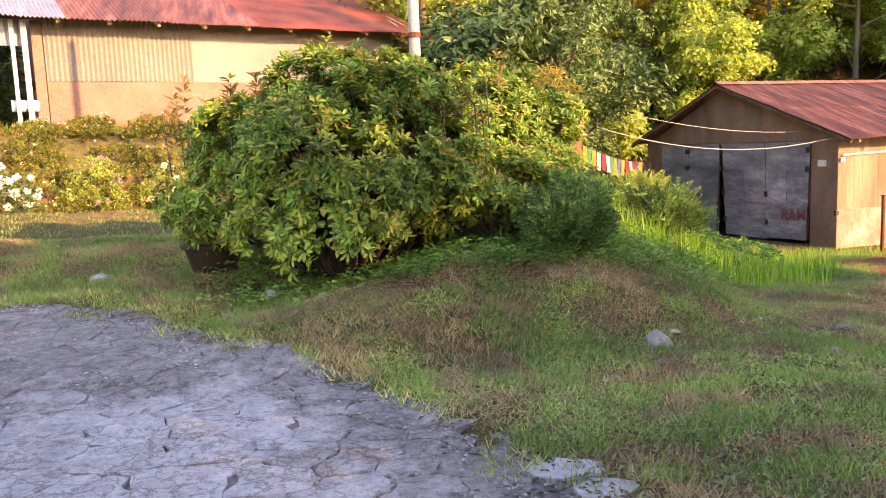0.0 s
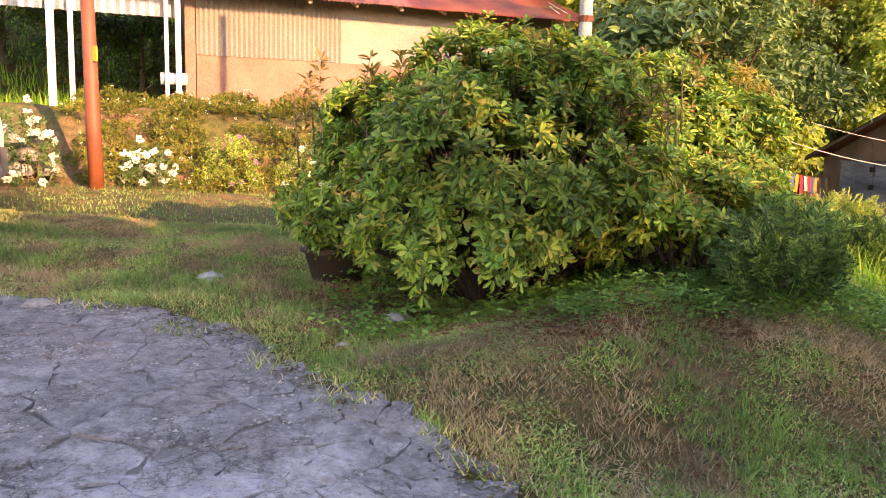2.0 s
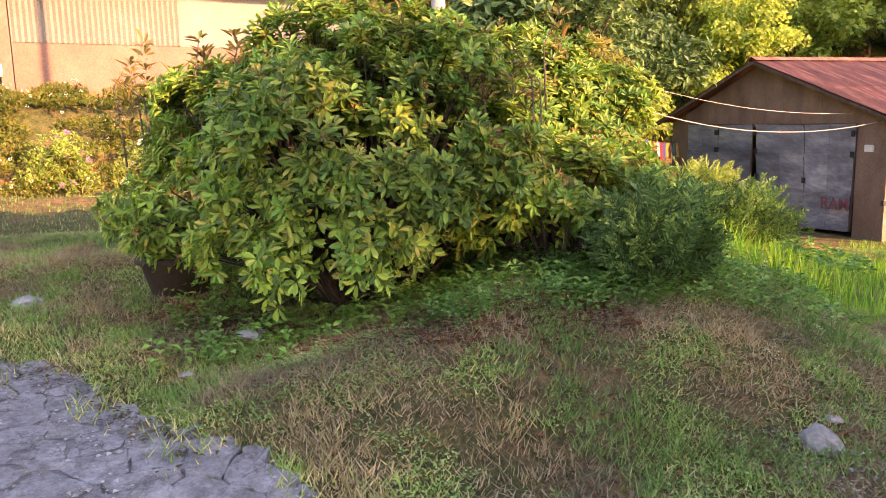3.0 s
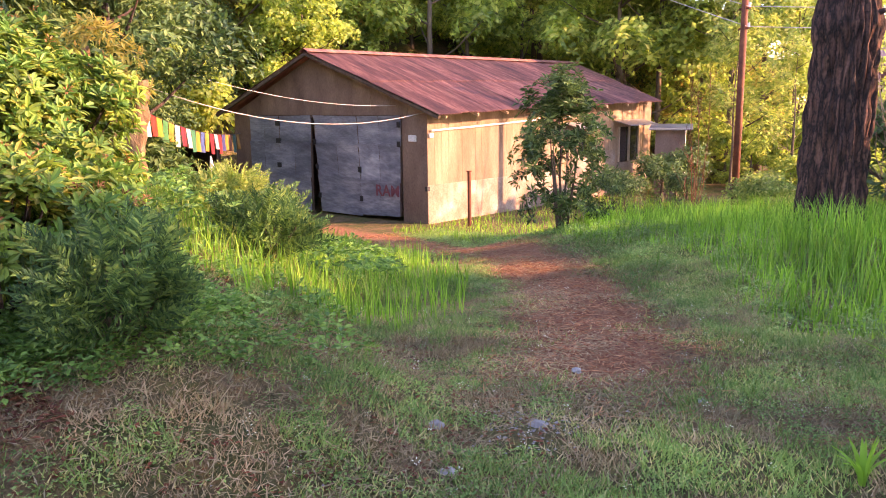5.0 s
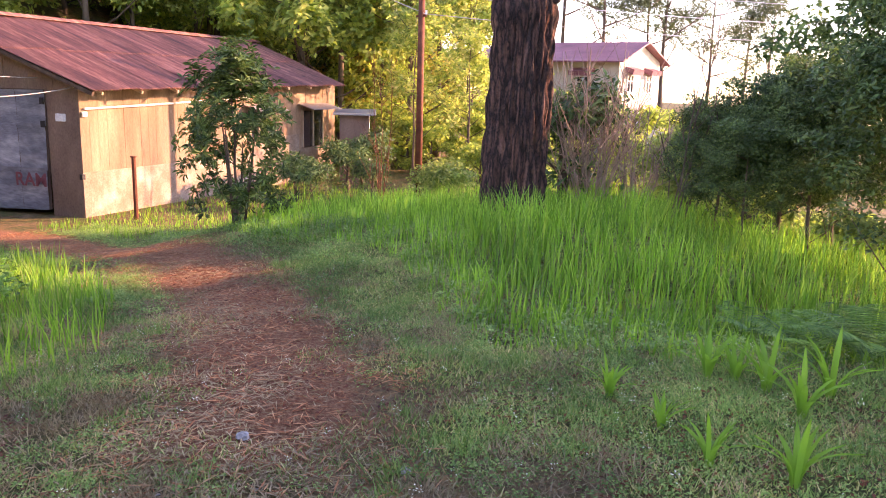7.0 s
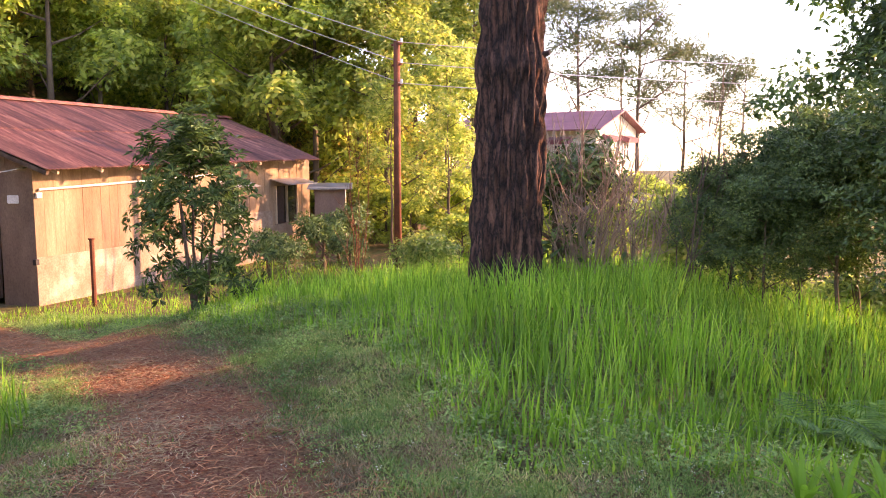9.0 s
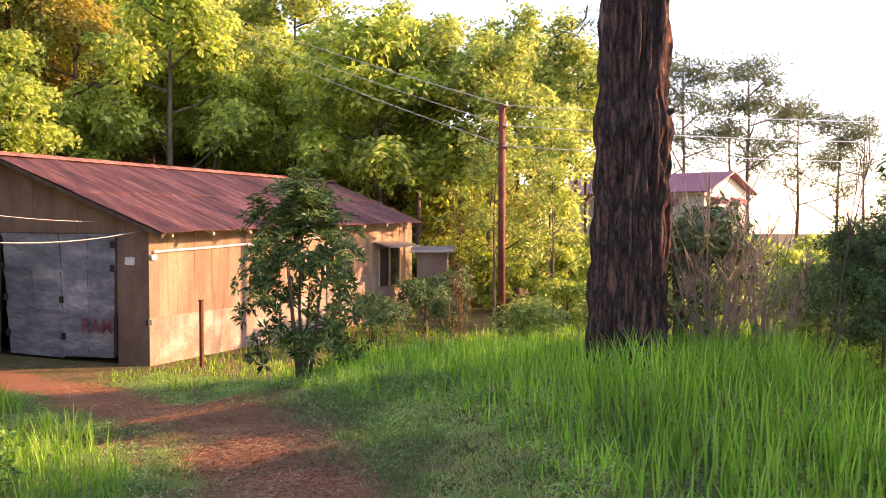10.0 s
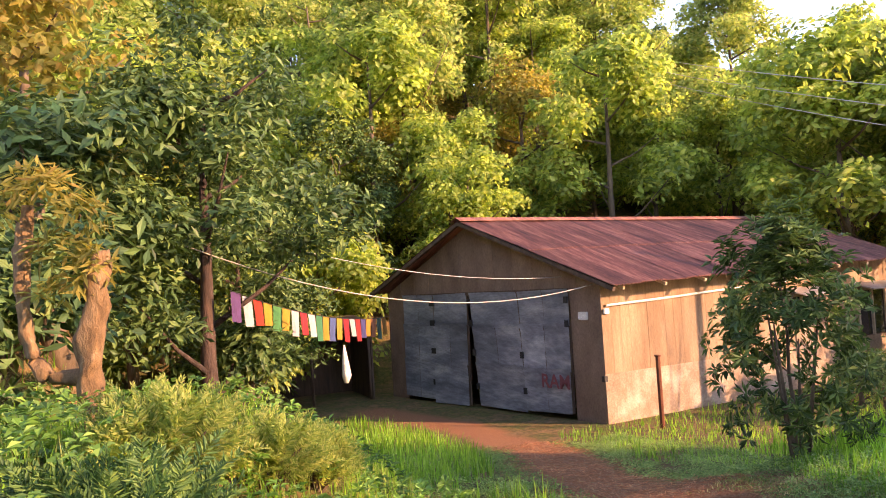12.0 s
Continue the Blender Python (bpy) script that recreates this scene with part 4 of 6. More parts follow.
# ---- parked car ----
car = thing("parked_car", 9.86, -23.1, gz(9.86, -23.1) - 0.02, "white off-road car with grey cladding parked on the grass", "car", rz=13.6)
side_line = [(-2.15, 0.45), (-2.2, 0.95), (-2.12, 1.12), (-2.02, 1.75), (-1.85, 1.86), (0.15, 1.88), (0.35, 1.82), (0.95, 1.2), (2.05, 1.08), (2.2, 0.95), (2.25, 0.5), (1.9, 0.42), (-1.8, 0.4)]
def hull(outline, half, inset):
    V, F, n = [], [], len(outline)
    for y, k in ((-half, inset), (-half + 0.06, 0), (half - 0.06, 0), (half, inset)):
        for x, z in outline:
            narrow = 0.13 * max(0, (z - 1.1) / 0.75)
            V.append((x * (1 - k), y * (1 - narrow), 0.9 + (z - 0.9) * (1 - k)))
    for r in range(3):
        for i in range(n):
            j = (i + 1) % n
            F.append((r * n + i, r * n + j, (r + 1) * n + j, (r + 1) * n + i))
    F.append(tuple(range(n)))
    F.append(tuple(range(3 * n, 4 * n))[::-1])
    return V, F
part_np("body", *hull(side_line, 0.86, 0.02), M_CAR_WHITE, car, "white painted body")
part_np("cladding", *hull([(-2.2, 0.42), (-2.22, 0.78), (-1.0, 0.82), (1.0, 0.82), (2.27, 0.78), (2.25, 0.45)], 0.885, 0.01), M_CAR_GREY, car, "grey plastic side cladding")
for x0, x1 in ((-1.85, -1.0), (-0.92, -0.15), (-0.08, 0.62)):
    part_np("side_window", *slab_between([(x0, 0.86, 1.2), (x1, 0.86, 1.2), (min(x1, 0.28), 0.775, 1.75), (x0 + 0.04, 0.775, 1.75)], (0, 1, 0), -0.012), M_GLASS, car)
part_np("windscreen", *slab_between([(0.97, -0.72, 1.24), (0.97, 0.72, 1.24), (0.42, 0.66, 1.79), (0.42, -0.66, 1.79)], (1, 0, 0.9), -0.015), M_GLASS, car)
for sy in (-0.6, 0.6):
    part_np("roof_rail", *tube([(-1.7, sy, 1.88), (-1.6, sy, 1.96), (0.0, sy, 1.97), (0.12, sy, 1.89)], 0.022, 6), M_CAR_GREY, car)
for wx in (-1.32, 1.32):
    for sy in (-1, 1):
        wheel = new("wheel")
        hang(wheel, car)
        wheel.matrix_basis = pose(wx, sy * 0.76, 0.36)
        ring = [(0.36 * math.cos(a), 0.36 * math.sin(a)) for a in np.linspace(0, 2 * math.pi, 28, endpoint=False)]
        V, F = [], []
        for y, r in ((-0.12, 0.24), (-0.12, 0.33), (-0.08, 0.365), (0.08, 0.365), (0.12, 0.33), (0.12, 0.24)):
            V += [(r * math.cos(a), y, r * math.sin(a)) for a in np.linspace(0, 2 * math.pi, 28, endpoint=False)]
        F = [(r * 28 + i, r * 28 + (i + 1) % 28, (r + 1) * 28 + (i + 1) % 28, (r + 1) * 28 + i) for r in range(5) for i in range(28)]
        part_np("tyre", V, F, M_BLACK, wheel, smooth=True)
        ch = [tube([(0, sy * 0.03, 0), (0, sy * 0.1, 0)], 0.07, 12)] + [tube([(0.05 * math.cos(a), sy * 0.085, 0.05 * math.sin(a)), (0.24 * math.cos(a), sy * 0.07, 0.24 * math.sin(a))], 0.028, 6) for a in np.linspace(0, 2 * math.pi, 6, endpoint=False)]
        part_np("rim", *merge(ch), M_CHROME, wheel)
        part_np("hub_plate", *tube([(0, sy * 0.0, 0), (0, sy * 0.03, 0)], 0.245, 24), M_CAR_GREY, wheel)
        part_np("wheel_arch", *tube([(wx + 0.45 * math.cos(a), sy * 0.87, 0.4 + 0.45 * math.sin(a)) for a in np.linspace(0.0, math.pi, 13)], 0.045, 6), M_CAR_GREY, car)
part_np("side_step", *tube([(-0.85, 0.93, 0.36), (0.85, 0.93, 0.36)], 0.05, 8), M_CHROME, car)
mirror = part("mirror", box((0.16, 0.22, 0.17), (0.72, 1.0, 1.25), (0, 0, 10), bevel=0.035), M_CHROME, car, "chrome door mirror", True)
for hx in (-0.85, -0.1):
    part("door_handle", box((0.18, 0.03, 0.04), (hx, 0.875, 1.08), bevel=0.008), M_CHROME, car)
part("headlight", box((0.08, 0.3, 0.18), (2.2, 0.62, 0.92), bevel=0.02), M_CHROME, car)
part("headlight", box((0.08, 0.3, 0.18), (2.2, -0.62, 0.92), bevel=0.02), M_CHROME, car)

# ---- prayer flags ----
FL_A, FL_B = Vector((0.2, -9.0, 3.75)), Vector((-6.4, -2.6, 2.75))
line("flag_cord", FL_A, FL_B, 0.25, 0.008, M_BLACK, "thin cord strung with prayer flags")
hues = ((0.16, 0.07, 0.25), (0.7, 0.66, 0.7), (0.6, 0.05, 0.02), (0.65, 0.4, 0.03), (0.08, 0.35, 0.1), (0.65, 0.4, 0.03), (0.7, 0.66, 0.68), (0.55, 0.03, 0.04), (0.75, 0.73, 0.7), (0.05, 0.28, 0.12), (0.6, 0.36, 0.03), (0.1, 0.16, 0.4), (0.62, 0.4, 0.04), (0.5, 0.02, 0.03), (0.6, 0.62, 0.64), (0.5, 0.03, 0.03), (0.08, 0.08, 0.28), (0.6, 0.36, 0.04), (0.5, 0.2, 0.1), (0.06, 0.2, 0.15), (0.5, 0.26, 0.05))
names = {}
rngq = np.random.default_rng(15)
for i, hue in enumerate(hues):
    f = (i + 0.5) / (len(hues) + 0.6)
    p = FL_A.lerp(FL_B, f) + Vector((0, 0, -0.25 * 4 * f * (1 - f)))
    d = (FL_B - FL_A).normalized()
    w, h = 0.37, 0.52 * rngq.uniform(0.85, 1.15)
    V = []
    for a in range(5):
        for b in range(5):
            bulge = 0.05 * math.sin(a * 1.6 + i) * b / 4
            V.append(d * (w * (a / 4 - 0.5) * (1 - 0.1 * b / 4)) + Vector((0.8, 0.6, 0)) * bulge + Vector((0, 0, -h * b / 4)))
    F = [(a * 5 + b, a * 5 + b + 1, (a + 1) * 5 + b + 1, (a + 1) * 5 + b) for a in range(4) for b in range(4)]
    if hue not in names:
        # cloth hues scaled down, so the shadow they hang in is in the colour
        names[hue] = plain("flag cloth", tuple(0.45 * q for q in hue), 0.9)
    o = new("prayer_flag", mesh_of("prayer_flag", V, F, names[hue], True))
    o.matrix_world = Matrix.Translation(p)
    word = ("purple", "white", "red", "yellow", "green", "yellow", "white", "red", "white", "green", "orange", "blue", "yellow", "red", "grey", "red", "blue", "orange", "brown", "green", "ochre")[i]
    tagged(o, word + " cloth prayer flag hanging on the cord", "flag", "prayer flags on the cord")
rag = new("hanging_cloth", mesh_of("hanging_cloth", *tube([(0, 0, 0), (0.02, 0, -0.3), (0, 0.03, -0.75), (0.03, 0, -0.95)], [0.02, 0.07, 0.13, 0.06], 8), M_WHITE, True))
rag.matrix_world = Matrix.Translation(FL_A.lerp(FL_B, 0.6) + Vector((0, 0, -0.9)))
tagged(rag, "white rag hanging in the dark beside the shed", "cloth")

# ---- broken concrete yard ----
PX = np.arange(12.3, 24.1, 0.2)
PY = np.arange(-26, -15.2, 0.2)
QX, QY = np.meshgrid(PX, PY, indexing="ij")
wob = np.array([noise.noise((a * 2.3, b * 2.3, 4.0)) for a, b in zip(QX.ravel(), QY.ravel())]).reshape(QX.shape) * 0.14
mask = in_yard(QX + wob, QY + wob)
QZ = ground(QX, QY) + 0.004 + 0.012 * np.array([noise.noise((a * 1.1, b * 1.1, 9.0)) for a, b in zip(QX.ravel(), QY.ravel())]).reshape(QX.shape)
pid = np.arange(QX.size).reshape(QX.shape)
faces = [(pid[i, j], pid[i + 1, j], pid[i + 1, j + 1], pid[i, j + 1]) for i in range(len(PX) - 1) for j in range(len(PY) - 1) if mask[i, j] and mask[i + 1, j] and mask[i + 1, j + 1] and mask[i, j + 1]]
pavement = tagged(new("pavement", mesh_of("pavement", np.stack([QX, QY, QZ], -1).reshape(-1, 3), faces, M_GRIT, True)), "cracked and broken grey concrete yard with gritty joints", "pavement", kind="structure")
rngc = np.random.default_rng(40)
seeds = []
tries = 0
while len(seeds) < 320:
    tries += 1
    p = (rngc.uniform(12.6, 19.6), rngc.uniform(-22.4, -15.9))
    if not in_yard(*p):
        continue
    if tries > 60000:
        break
    edge_d = float(way_distance(np.array([p[0]]), np.array([p[1]]), YARD)[0])
    gap = (0.11 + 0.34 * min(1, edge_d / 1.6)) * rngc.choice((0.7, 1.0, 1.0, 1.7))
    if all((p[0] - a) ** 2 + (p[1] - b) ** 2 > gap * gap for a, b in seeds) or rngc.random() < 0.004:
        seeds.append(p)
real = len(seeds)
for t in np.arange(12.0, 20.3, 0.16):
    for u in np.arange(-23, -15.3, 0.16):
        if not in_yard(t, u) and float(way_distance(np.array([t]), np.array([u]), YARD)[0]) < 0.4:
            seeds.append((t + rngc.uniform(-0.1, 0.1), u + rngc.uniform(-0.1, 0.1)))
S = np.array(seeds)
def cell(k):
    poly = [S[k] + np.array(o) * 0.36 for o in ((-1, -1), (1, -1), (1, 1), (-1, 1))]
    order = np.argsort(((S - S[k]) ** 2).sum(1))[1:22]
    for q in order:
        mid, n = (S[k] + S[q]) / 2, S[q] - S[k]
        n = n / np.linalg.norm(n)
        mid = mid - n * rngc.uniform(0.001, 0.0055)
        out = []
        for a, b in zip(poly, poly[1:] + poly[:1]):
            da, db = np.dot(a - mid, n), np.dot(b - mid, n)
            if da <= 0:
                out.append(a)
            if da * db < 0:
                out.append(a + (b - a) * da / (da - db))
        poly = out
        if len(poly) < 3:
            break
    return poly
for k in range(real):
    poly = cell(k)
    if len(poly) < 3:
        continue
    rough_edge = []
    for a, b in zip(poly, poly[1:] + poly[:1]):
        wild = 0.05 * np.linalg.norm(b - a)
        rough_edge += [a] + [a + (b - a) * f + rngc.normal(size=2) * wild for f in (0.2, 0.4, 0.6, 0.8)]
    poly = rough_edge
    n = len(poly)
    tilt = rngc.normal(size=2) * 0.007
    c = S[k]
    V = [(p[0], p[1], gz(p[0], p[1]) + 0.014 + 0.004 * rngc.normal() + float(np.dot(tilt, p - c))) for p in poly]
    V += [(p[0] + (p[0] - c[0]) * 0.03, p[1] + (p[1] - c[1]) * 0.03, gz(p[0], p[1]) - 0.03) for p in poly]
    F = [tuple(range(n))] + [((i + 1) % n, i, n + i, n + (i + 1) % n) for i in range(n)]
    part_np("slab_piece", V, F, M_YARD, pavement)


for cx, cy, sx, sy in ((17.31, -16.66, 0.11, 0.17), (17.55, -16.6, 0.1, 0.14)):
    ring = [(cx + sx * math.cos(a) * rngc.uniform(0.75, 1.1), cy + sy * math.sin(a) * rngc.uniform(0.75, 1.1)) for a in np.linspace(0, 2 * math.pi, 15)[:-1]]
    V = [(a, b, gz(a, b) + 0.024 + 0.003 * rngc.normal()) for a, b in ring] + [(a + (a - cx) * 0.06, b + (b - cy) * 0.06, gz(a, b) - 0.03) for a, b in ring]
    part_np("slab_piece", V, [tuple(range(14))] + [((i + 1) % 14, i, 14 + i, 14 + (i + 1) % 14) for i in range(14)], M_SCREED, pavement, "pale smooth piece of screed")


# ---- trees ----
def limbs(rng, height, radius, n, lean=0.15, start=0.35):
    """A tapered trunk and limbs; gives the mesh chunks and the limb ends."""
    pts, p = [], Vector((0, 0, -0.3))
    for i in range(7):
        pts.append(p.copy())
        p = p + Vector((lean * rng.normal() * 0.35, lean * rng.normal() * 0.35, height / 6))
    chunks = [tube(pts, [radius * (1 - 0.8 * i / 6) * (1.35 if i == 0 else 1) for i in range(7)], 8)]
    ends = [pts[-1]]
    for k in range(n):
        f = start + (0.97 - start) * k / max(1, n - 1)
        i = min(5, int(f * 6))
        base = pts[i].lerp(pts[i + 1], f * 6 - i)
        w = k * 2.4 + rng.uniform(-0.5, 0.5)
        reach = height * (0.34 - 0.16 * f) * rng.uniform(0.75, 1.25)
        tip = base + Vector((math.cos(w) * reach, math.sin(w) * reach, reach * rng.uniform(0.35, 0.8)))
        bend = base.lerp(tip, 0.5) + Vector((0, 0, -0.06 * reach))
        chunks.append(tube([base, bend, tip], [radius * 0.32, radius * 0.2, radius * 0.06], 5))
        ends += [tip, bend.lerp(tip, 0.5)]
    return chunks, np.array([tuple(e) for e in ends])


def make_tree(name, seed, height, crown_r, crown_z, leaf_mat, bark, leaf, per, n_clumps, label, category="tree", trunk_r=0.14, clump=0.55, squash=0.8, low=0.25, style="clump"):
    rng = np.random.default_rng(seed)
    ob = new(name)
    chunks, ends = limbs(rng, height * 0.88, trunk_r, 9, 0.12, low)
    part_np("trunk", *chunks[0], bark, ob, smooth=True)
    for limb in chunks[1:]:
        part_np("limb", *limb, bark, ob, smooth=True)
    n_b = max(8, n_clumps // 7)
    c = boughs(rng, n_b, 7, 0.3) * np.array([[crown_r, crown_r, crown_z]]) * 0.92 + np.array([[0, 0, height - crown_z]])
    c = np.concatenate([c, ends])
    c = c[c[:, 2] > height * low * 0.5]
    if style == "whorl":
        v, f = whorls(rng, c, c - np.array([[0, 0, height * 0.35]]) + unit(rng, len(c)) * 0.8, per, leaf[0], leaf[1], 0.3)
    else:
        v, f = clump_leaves(rng, c, clump * rng.uniform(0.6, 1.25, len(c)), per, leaf[0], leaf[1], squash)
    part_np("crown", v, f, leaf_mat, ob)
    return tagged(ob, label, category)


def plant(ob, x, y, scale=1.0, turn=0.0, dz=0.0, first=False):
    m = pose(x, y, gz(x, y) + dz, 0, 0, turn)
    if first:
        ob.matrix_basis = m @ Matrix.Diagonal((scale, scale, scale, 1))
        return ob
    c = copy_thing(ob, m)
    c.scale = (scale, scale, scale)
    return c


KINDS = [
    make_tree("forest_tree", 21, 8.5, 2.7, 4.5, L_FOREST, M_BARK_PALE, (0.22, 0.14), 60, 140, "broadleaf forest tree in yellow green leaf on the slope"),
    make_tree("forest_tree", 22, 7.0, 2.5, 3.8, L_WARM, M_BARK_PALE, (0.2, 0.12), 60, 133, "sunlit young forest tree with pale green leaves"),
    make_tree("forest_tree", 23, 9.5, 2.6, 4.8, L_DARK, M_BARK_PALE, (0.23, 0.1), 62, 154, "dark evergreen tree of the slope, copied unseen to shade the yard"),
    make_tree("forest_tree", 24, 6.0, 2.4, 3.2, L_GOLD, M_BARK_PALE, (0.18, 0.1), 62, 126, "ochre green forest tree with fine foliage"),
    make_tree("forest_tree", 25, 4.6, 2.4, 2.7, L_FOREST, M_BARK_PALE, (0.2, 0.135), 60, 119, "bushy low forest tree at the wood's edge", low=0.1),
]
rngf = np.random.default_rng(77)
placed, used = [], set()
tries = 0
while len(placed) < 150 and tries < 9000:
    tries += 1
    x, y = rngf.uniform(-52, 8), rngf.uniform(-17, 60)
    if -12.2 < x < 3.2 and -5.5 < y < 16.5:
        continue
    if x > -0.5 and y < 15 or (y < -8.5 and x > -4.5):
        continue
    if x > -7.5 and y < 1 or (y < -11 and x > -9):
        continue
    if x > 4.5 - (y - 10) * 0.42:
        continue
    w = -0.9 * x + 0.3 * y - 11
    gap = 2.5 if w < 12 else 3.8
    if any((x - a) ** 2 + (y - b) ** 2 < gap ** 2 for a, b in placed):
        continue
    placed.append((x, y))
    k = int(rngf.integers(0, 5))
    if k == 2 and (w < 3 or rngf.random() < 0.6):
        k = 4 if w < 3 else 0
    plant(KINDS[k], x, y, rngf.uniform(0.95, 1.6) * (1.05 if y > 10 else 1.0), rngf.uniform(0, 360), -0.1, first=k not in used)
    used.add(k)
for ob in KINDS:
    ob["group"] = "trees of the wood"

tall = make_tree("tall_tree", 29, 12.5, 2.6, 4.6, L_WARM, M_BARK_PALE, (0.26, 0.12), 50, 230, "tall sunlit tree with pale green foliage behind the shed", trunk_r=0.16, clump=0.6, low=0.2)
for i, (x, y, s) in enumerate(((0.5, 18.5, 1.0), (-3.5, 19.0, 1.15), (2.8, 23.5, 1.1), (-1.0, 25.0, 1.2), (1.6, 28.5, 1.0), (-19.0, 5.0, 1.3), (-23.0, 13.0, 1.35), (-27.0, -3.0, 1.3), (-17.0, -7.0, 1.15), (-24.0, 22.0, 1.35), (-17.5, 27.0, 1.35), (-30.0, 30.0, 1.4), (-11.0, 31.0, 1.3), (-34.0, 18.0, 1.5))):
    plant(tall, x, y, s, 65 * i, 0, first=i == 0)
dark = make_tree("dark_tree", 31, 8.2, 2.5, 4.5, L_DARK, M_BARK, (0.22, 0.08), 60, 280, "dense dark green broadleaf tree beside the shed", trunk_r=0.2, low=0.06)
plant(dark, -0.3, -9.3, 1.0, 20, -0.1, first=True)
plant(dark, -5.2, -7.4, 0.8, 140, -0.2)
plant(KINDS[3], -3.2, -12.0, 1.45, 30, -0.1)
sap = make_tree("sapling", 33, 7.5, 1.1, 3.0, L_WARM, M_BARK_PALE, (0.2, 0.09), 26, 90, "slender tall sapling with thin pale foliage", trunk_r=0.06, clump=0.4)
for i, (x, y, s) in enumerate(((3.1, 13.5, 1.0), (4.6, 15.5, 1.15), (2.0, 16.5, 1.2), (5.6, 13.2, 0.85), (3.6, 18.5, 1.3))):
    plant(sap, x, y, s, i * 50, 0, first=i == 0)
right = make_tree("shade_tree", 34, 7.2, 2.5, 3.5, L_DARK, M_BARK_PALE, (0.15, 0.065), 62, 455, "dark small-leaved evergreen at the yard's edge, some added unseen for shade", trunk_r=0.09, clump=0.45, low=0.06)
# copies beyond the view are added only to shade track and turf
for i, (x, y, s) in enumerate(((15.95, -2.35, 0.32), (16.85, -2.0, 0.44), (17.65, -1.7, 0.5), (18.6, -4.2, 0.6), (19.9, -4.8, 0.66), (20.9, -6.4, 0.72), (20.6, 6.5, 1.6), (22.4, 8.6, 1.3), (23.8, 11.8, 1.6), (25.2, 15.6, 1.75), (21.3, -8.2, 0.64), (22.3, -10.2, 0.6), (16.4, -3.1, 0.3), (17.3, -2.9, 0.38))):
    plant(right, x, y, s, i * 70, 0, first=i == 0)
# unseen evergreens added east of the yard, only to keep the sun off it
for i, (x, y, s) in enumerate(((23.0, -1.5, 0.8), (24.7, -8.2, 0.8), (24.6, -6.2, 0.76), (25.8, -12.0, 0.86), (26.5, -15.5, 0.72), (27.0, -19.5, 0.72), (25.0, -4.5, 0.72), (26.0, -10.2, 0.86), (26.0, -13.5, 0.7), (26.8, -17.6, 0.78), (28.6, -2.5, 0.62), (28.8, -6.0, 0.8), (29.0, -9.5, 0.66), (29.2, -13.0, 0.7), (24.4, -10.6, 0.7), (25.2, -14.4, 0.7))):
    plant(KINDS[2], x, y, s, i * 70)

# great pine by the grass
pine = thing("pine", 13.25, -4.17, gz(13.25, -4.17), "massive old pine with dark deeply furrowed bark", "tree")
V, F = [], []
rngp = np.random.default_rng(3)
NS, NZ = 170, 250
for j in range(NZ + 1):
    z = -0.3 + 12.0 * j / NZ
    r = 0.43 - 0.012 * z + 0.1 * math.exp(-max(0, z) / 0.35) + 0.05 * math.exp(-((z - 3.0) / 0.22) ** 2)
    for i in range(NS):
        w = 2 * math.pi * i / NS
        c, s = math.cos(w), math.sin(w)
        ridge = noise.noise((c * 3.6, s * 3.6, z * 0.75)) * 0.035 + (abs(noise.noise((c * 7.0, s * 7.0, z * 0.9))) - 0.25) * 0.17 + (abs(noise.noise((c * 15.0, s * 15.0, z * 2.6))) - 0.25) * 0.09
        V.append((c * (r + ridge) + 0.012 * z, s * (r + ridge), z))
for j in range(NZ):
    for i in range(NS):
        n = (i + 1) % NS
        F.append((j * NS + i, j * NS + n, (j + 1) * NS + n, (j + 1) * NS + i))
part_np("trunk", V, F, M_PLATED, pine, smooth=True)
ch = []
tips = []
for k in range(16):
    z = 8.2 + 0.22 * k
    w = k * 2.4
    tip = Vector((math.cos(w) * 2.4, math.sin(w) * 2.4, z + 0.4))
    ch.append(tube([(0.1, 0, z), tuple(tip * 0.5 + Vector((0, 0, z * 0.5))), tuple(tip)], [0.09, 0.06, 0.02], 6))
    tips += [tuple(tip), tuple(Vector((0.1, 0, z)).lerp(tip, 0.7))]
for limb in ch:
    part_np("limb", *limb, M_BARK, pine, smooth=True)
v, f = clump_leaves(rngp, np.array(tips), np.full(len(tips), 0.7), 160, 0.22, 0.02)
part_np("crown", v, f, L_PINE, pine)
v, f = clump_leaves(rngp, np.array([(-0.62, -0.1, 4.15), (-0.5, 0.05, 4.3)]), np.array([0.2, 0.2]), 60, 0.24, 0.018)
part_np("needle_tuft", v, f, L_PINE, pine)
part_np("broken_branch", *tube([(0.35, 0, 3.1), (0.55, -0.03, 3.16)], [0.06, 0.03], 6), M_BARK, pine)

# far pines against the sky
fp = make_tree("far_pine", 41, 13.0, 2.2, 4.4, L_PINE, M_BARK_PALE, (0.5, 0.06), 34, 70, "tall thin pine far off against the sky", trunk_r=0.16, clump=0.75, squash=0.5, low=0.45)
for i, (x, y, s) in enumerate(((2.0, 52, 1.6), (6.0, 58, 1.7), (12.5, 62, 1.35), (14.5, 58, 1.2), (18.0, 64, 1.25), (-2.5, 56, 1.8), (22.0, 60, 1.1), (26.0, 66, 1.2), (9.0, 66, 1.5), (4.2, 60, 1.5))):
    plant(fp, x, y, s, i * 77, -1.0, first=i == 0)
bush_far = make_tree("far_bush", 42, 4.0, 2.4, 2.1, L_FOREST, M_BARK_PALE, (0.3, 0.14), 40, 70, "sunlit yellow green thicket beyond the grass", "bush", low=0.05)
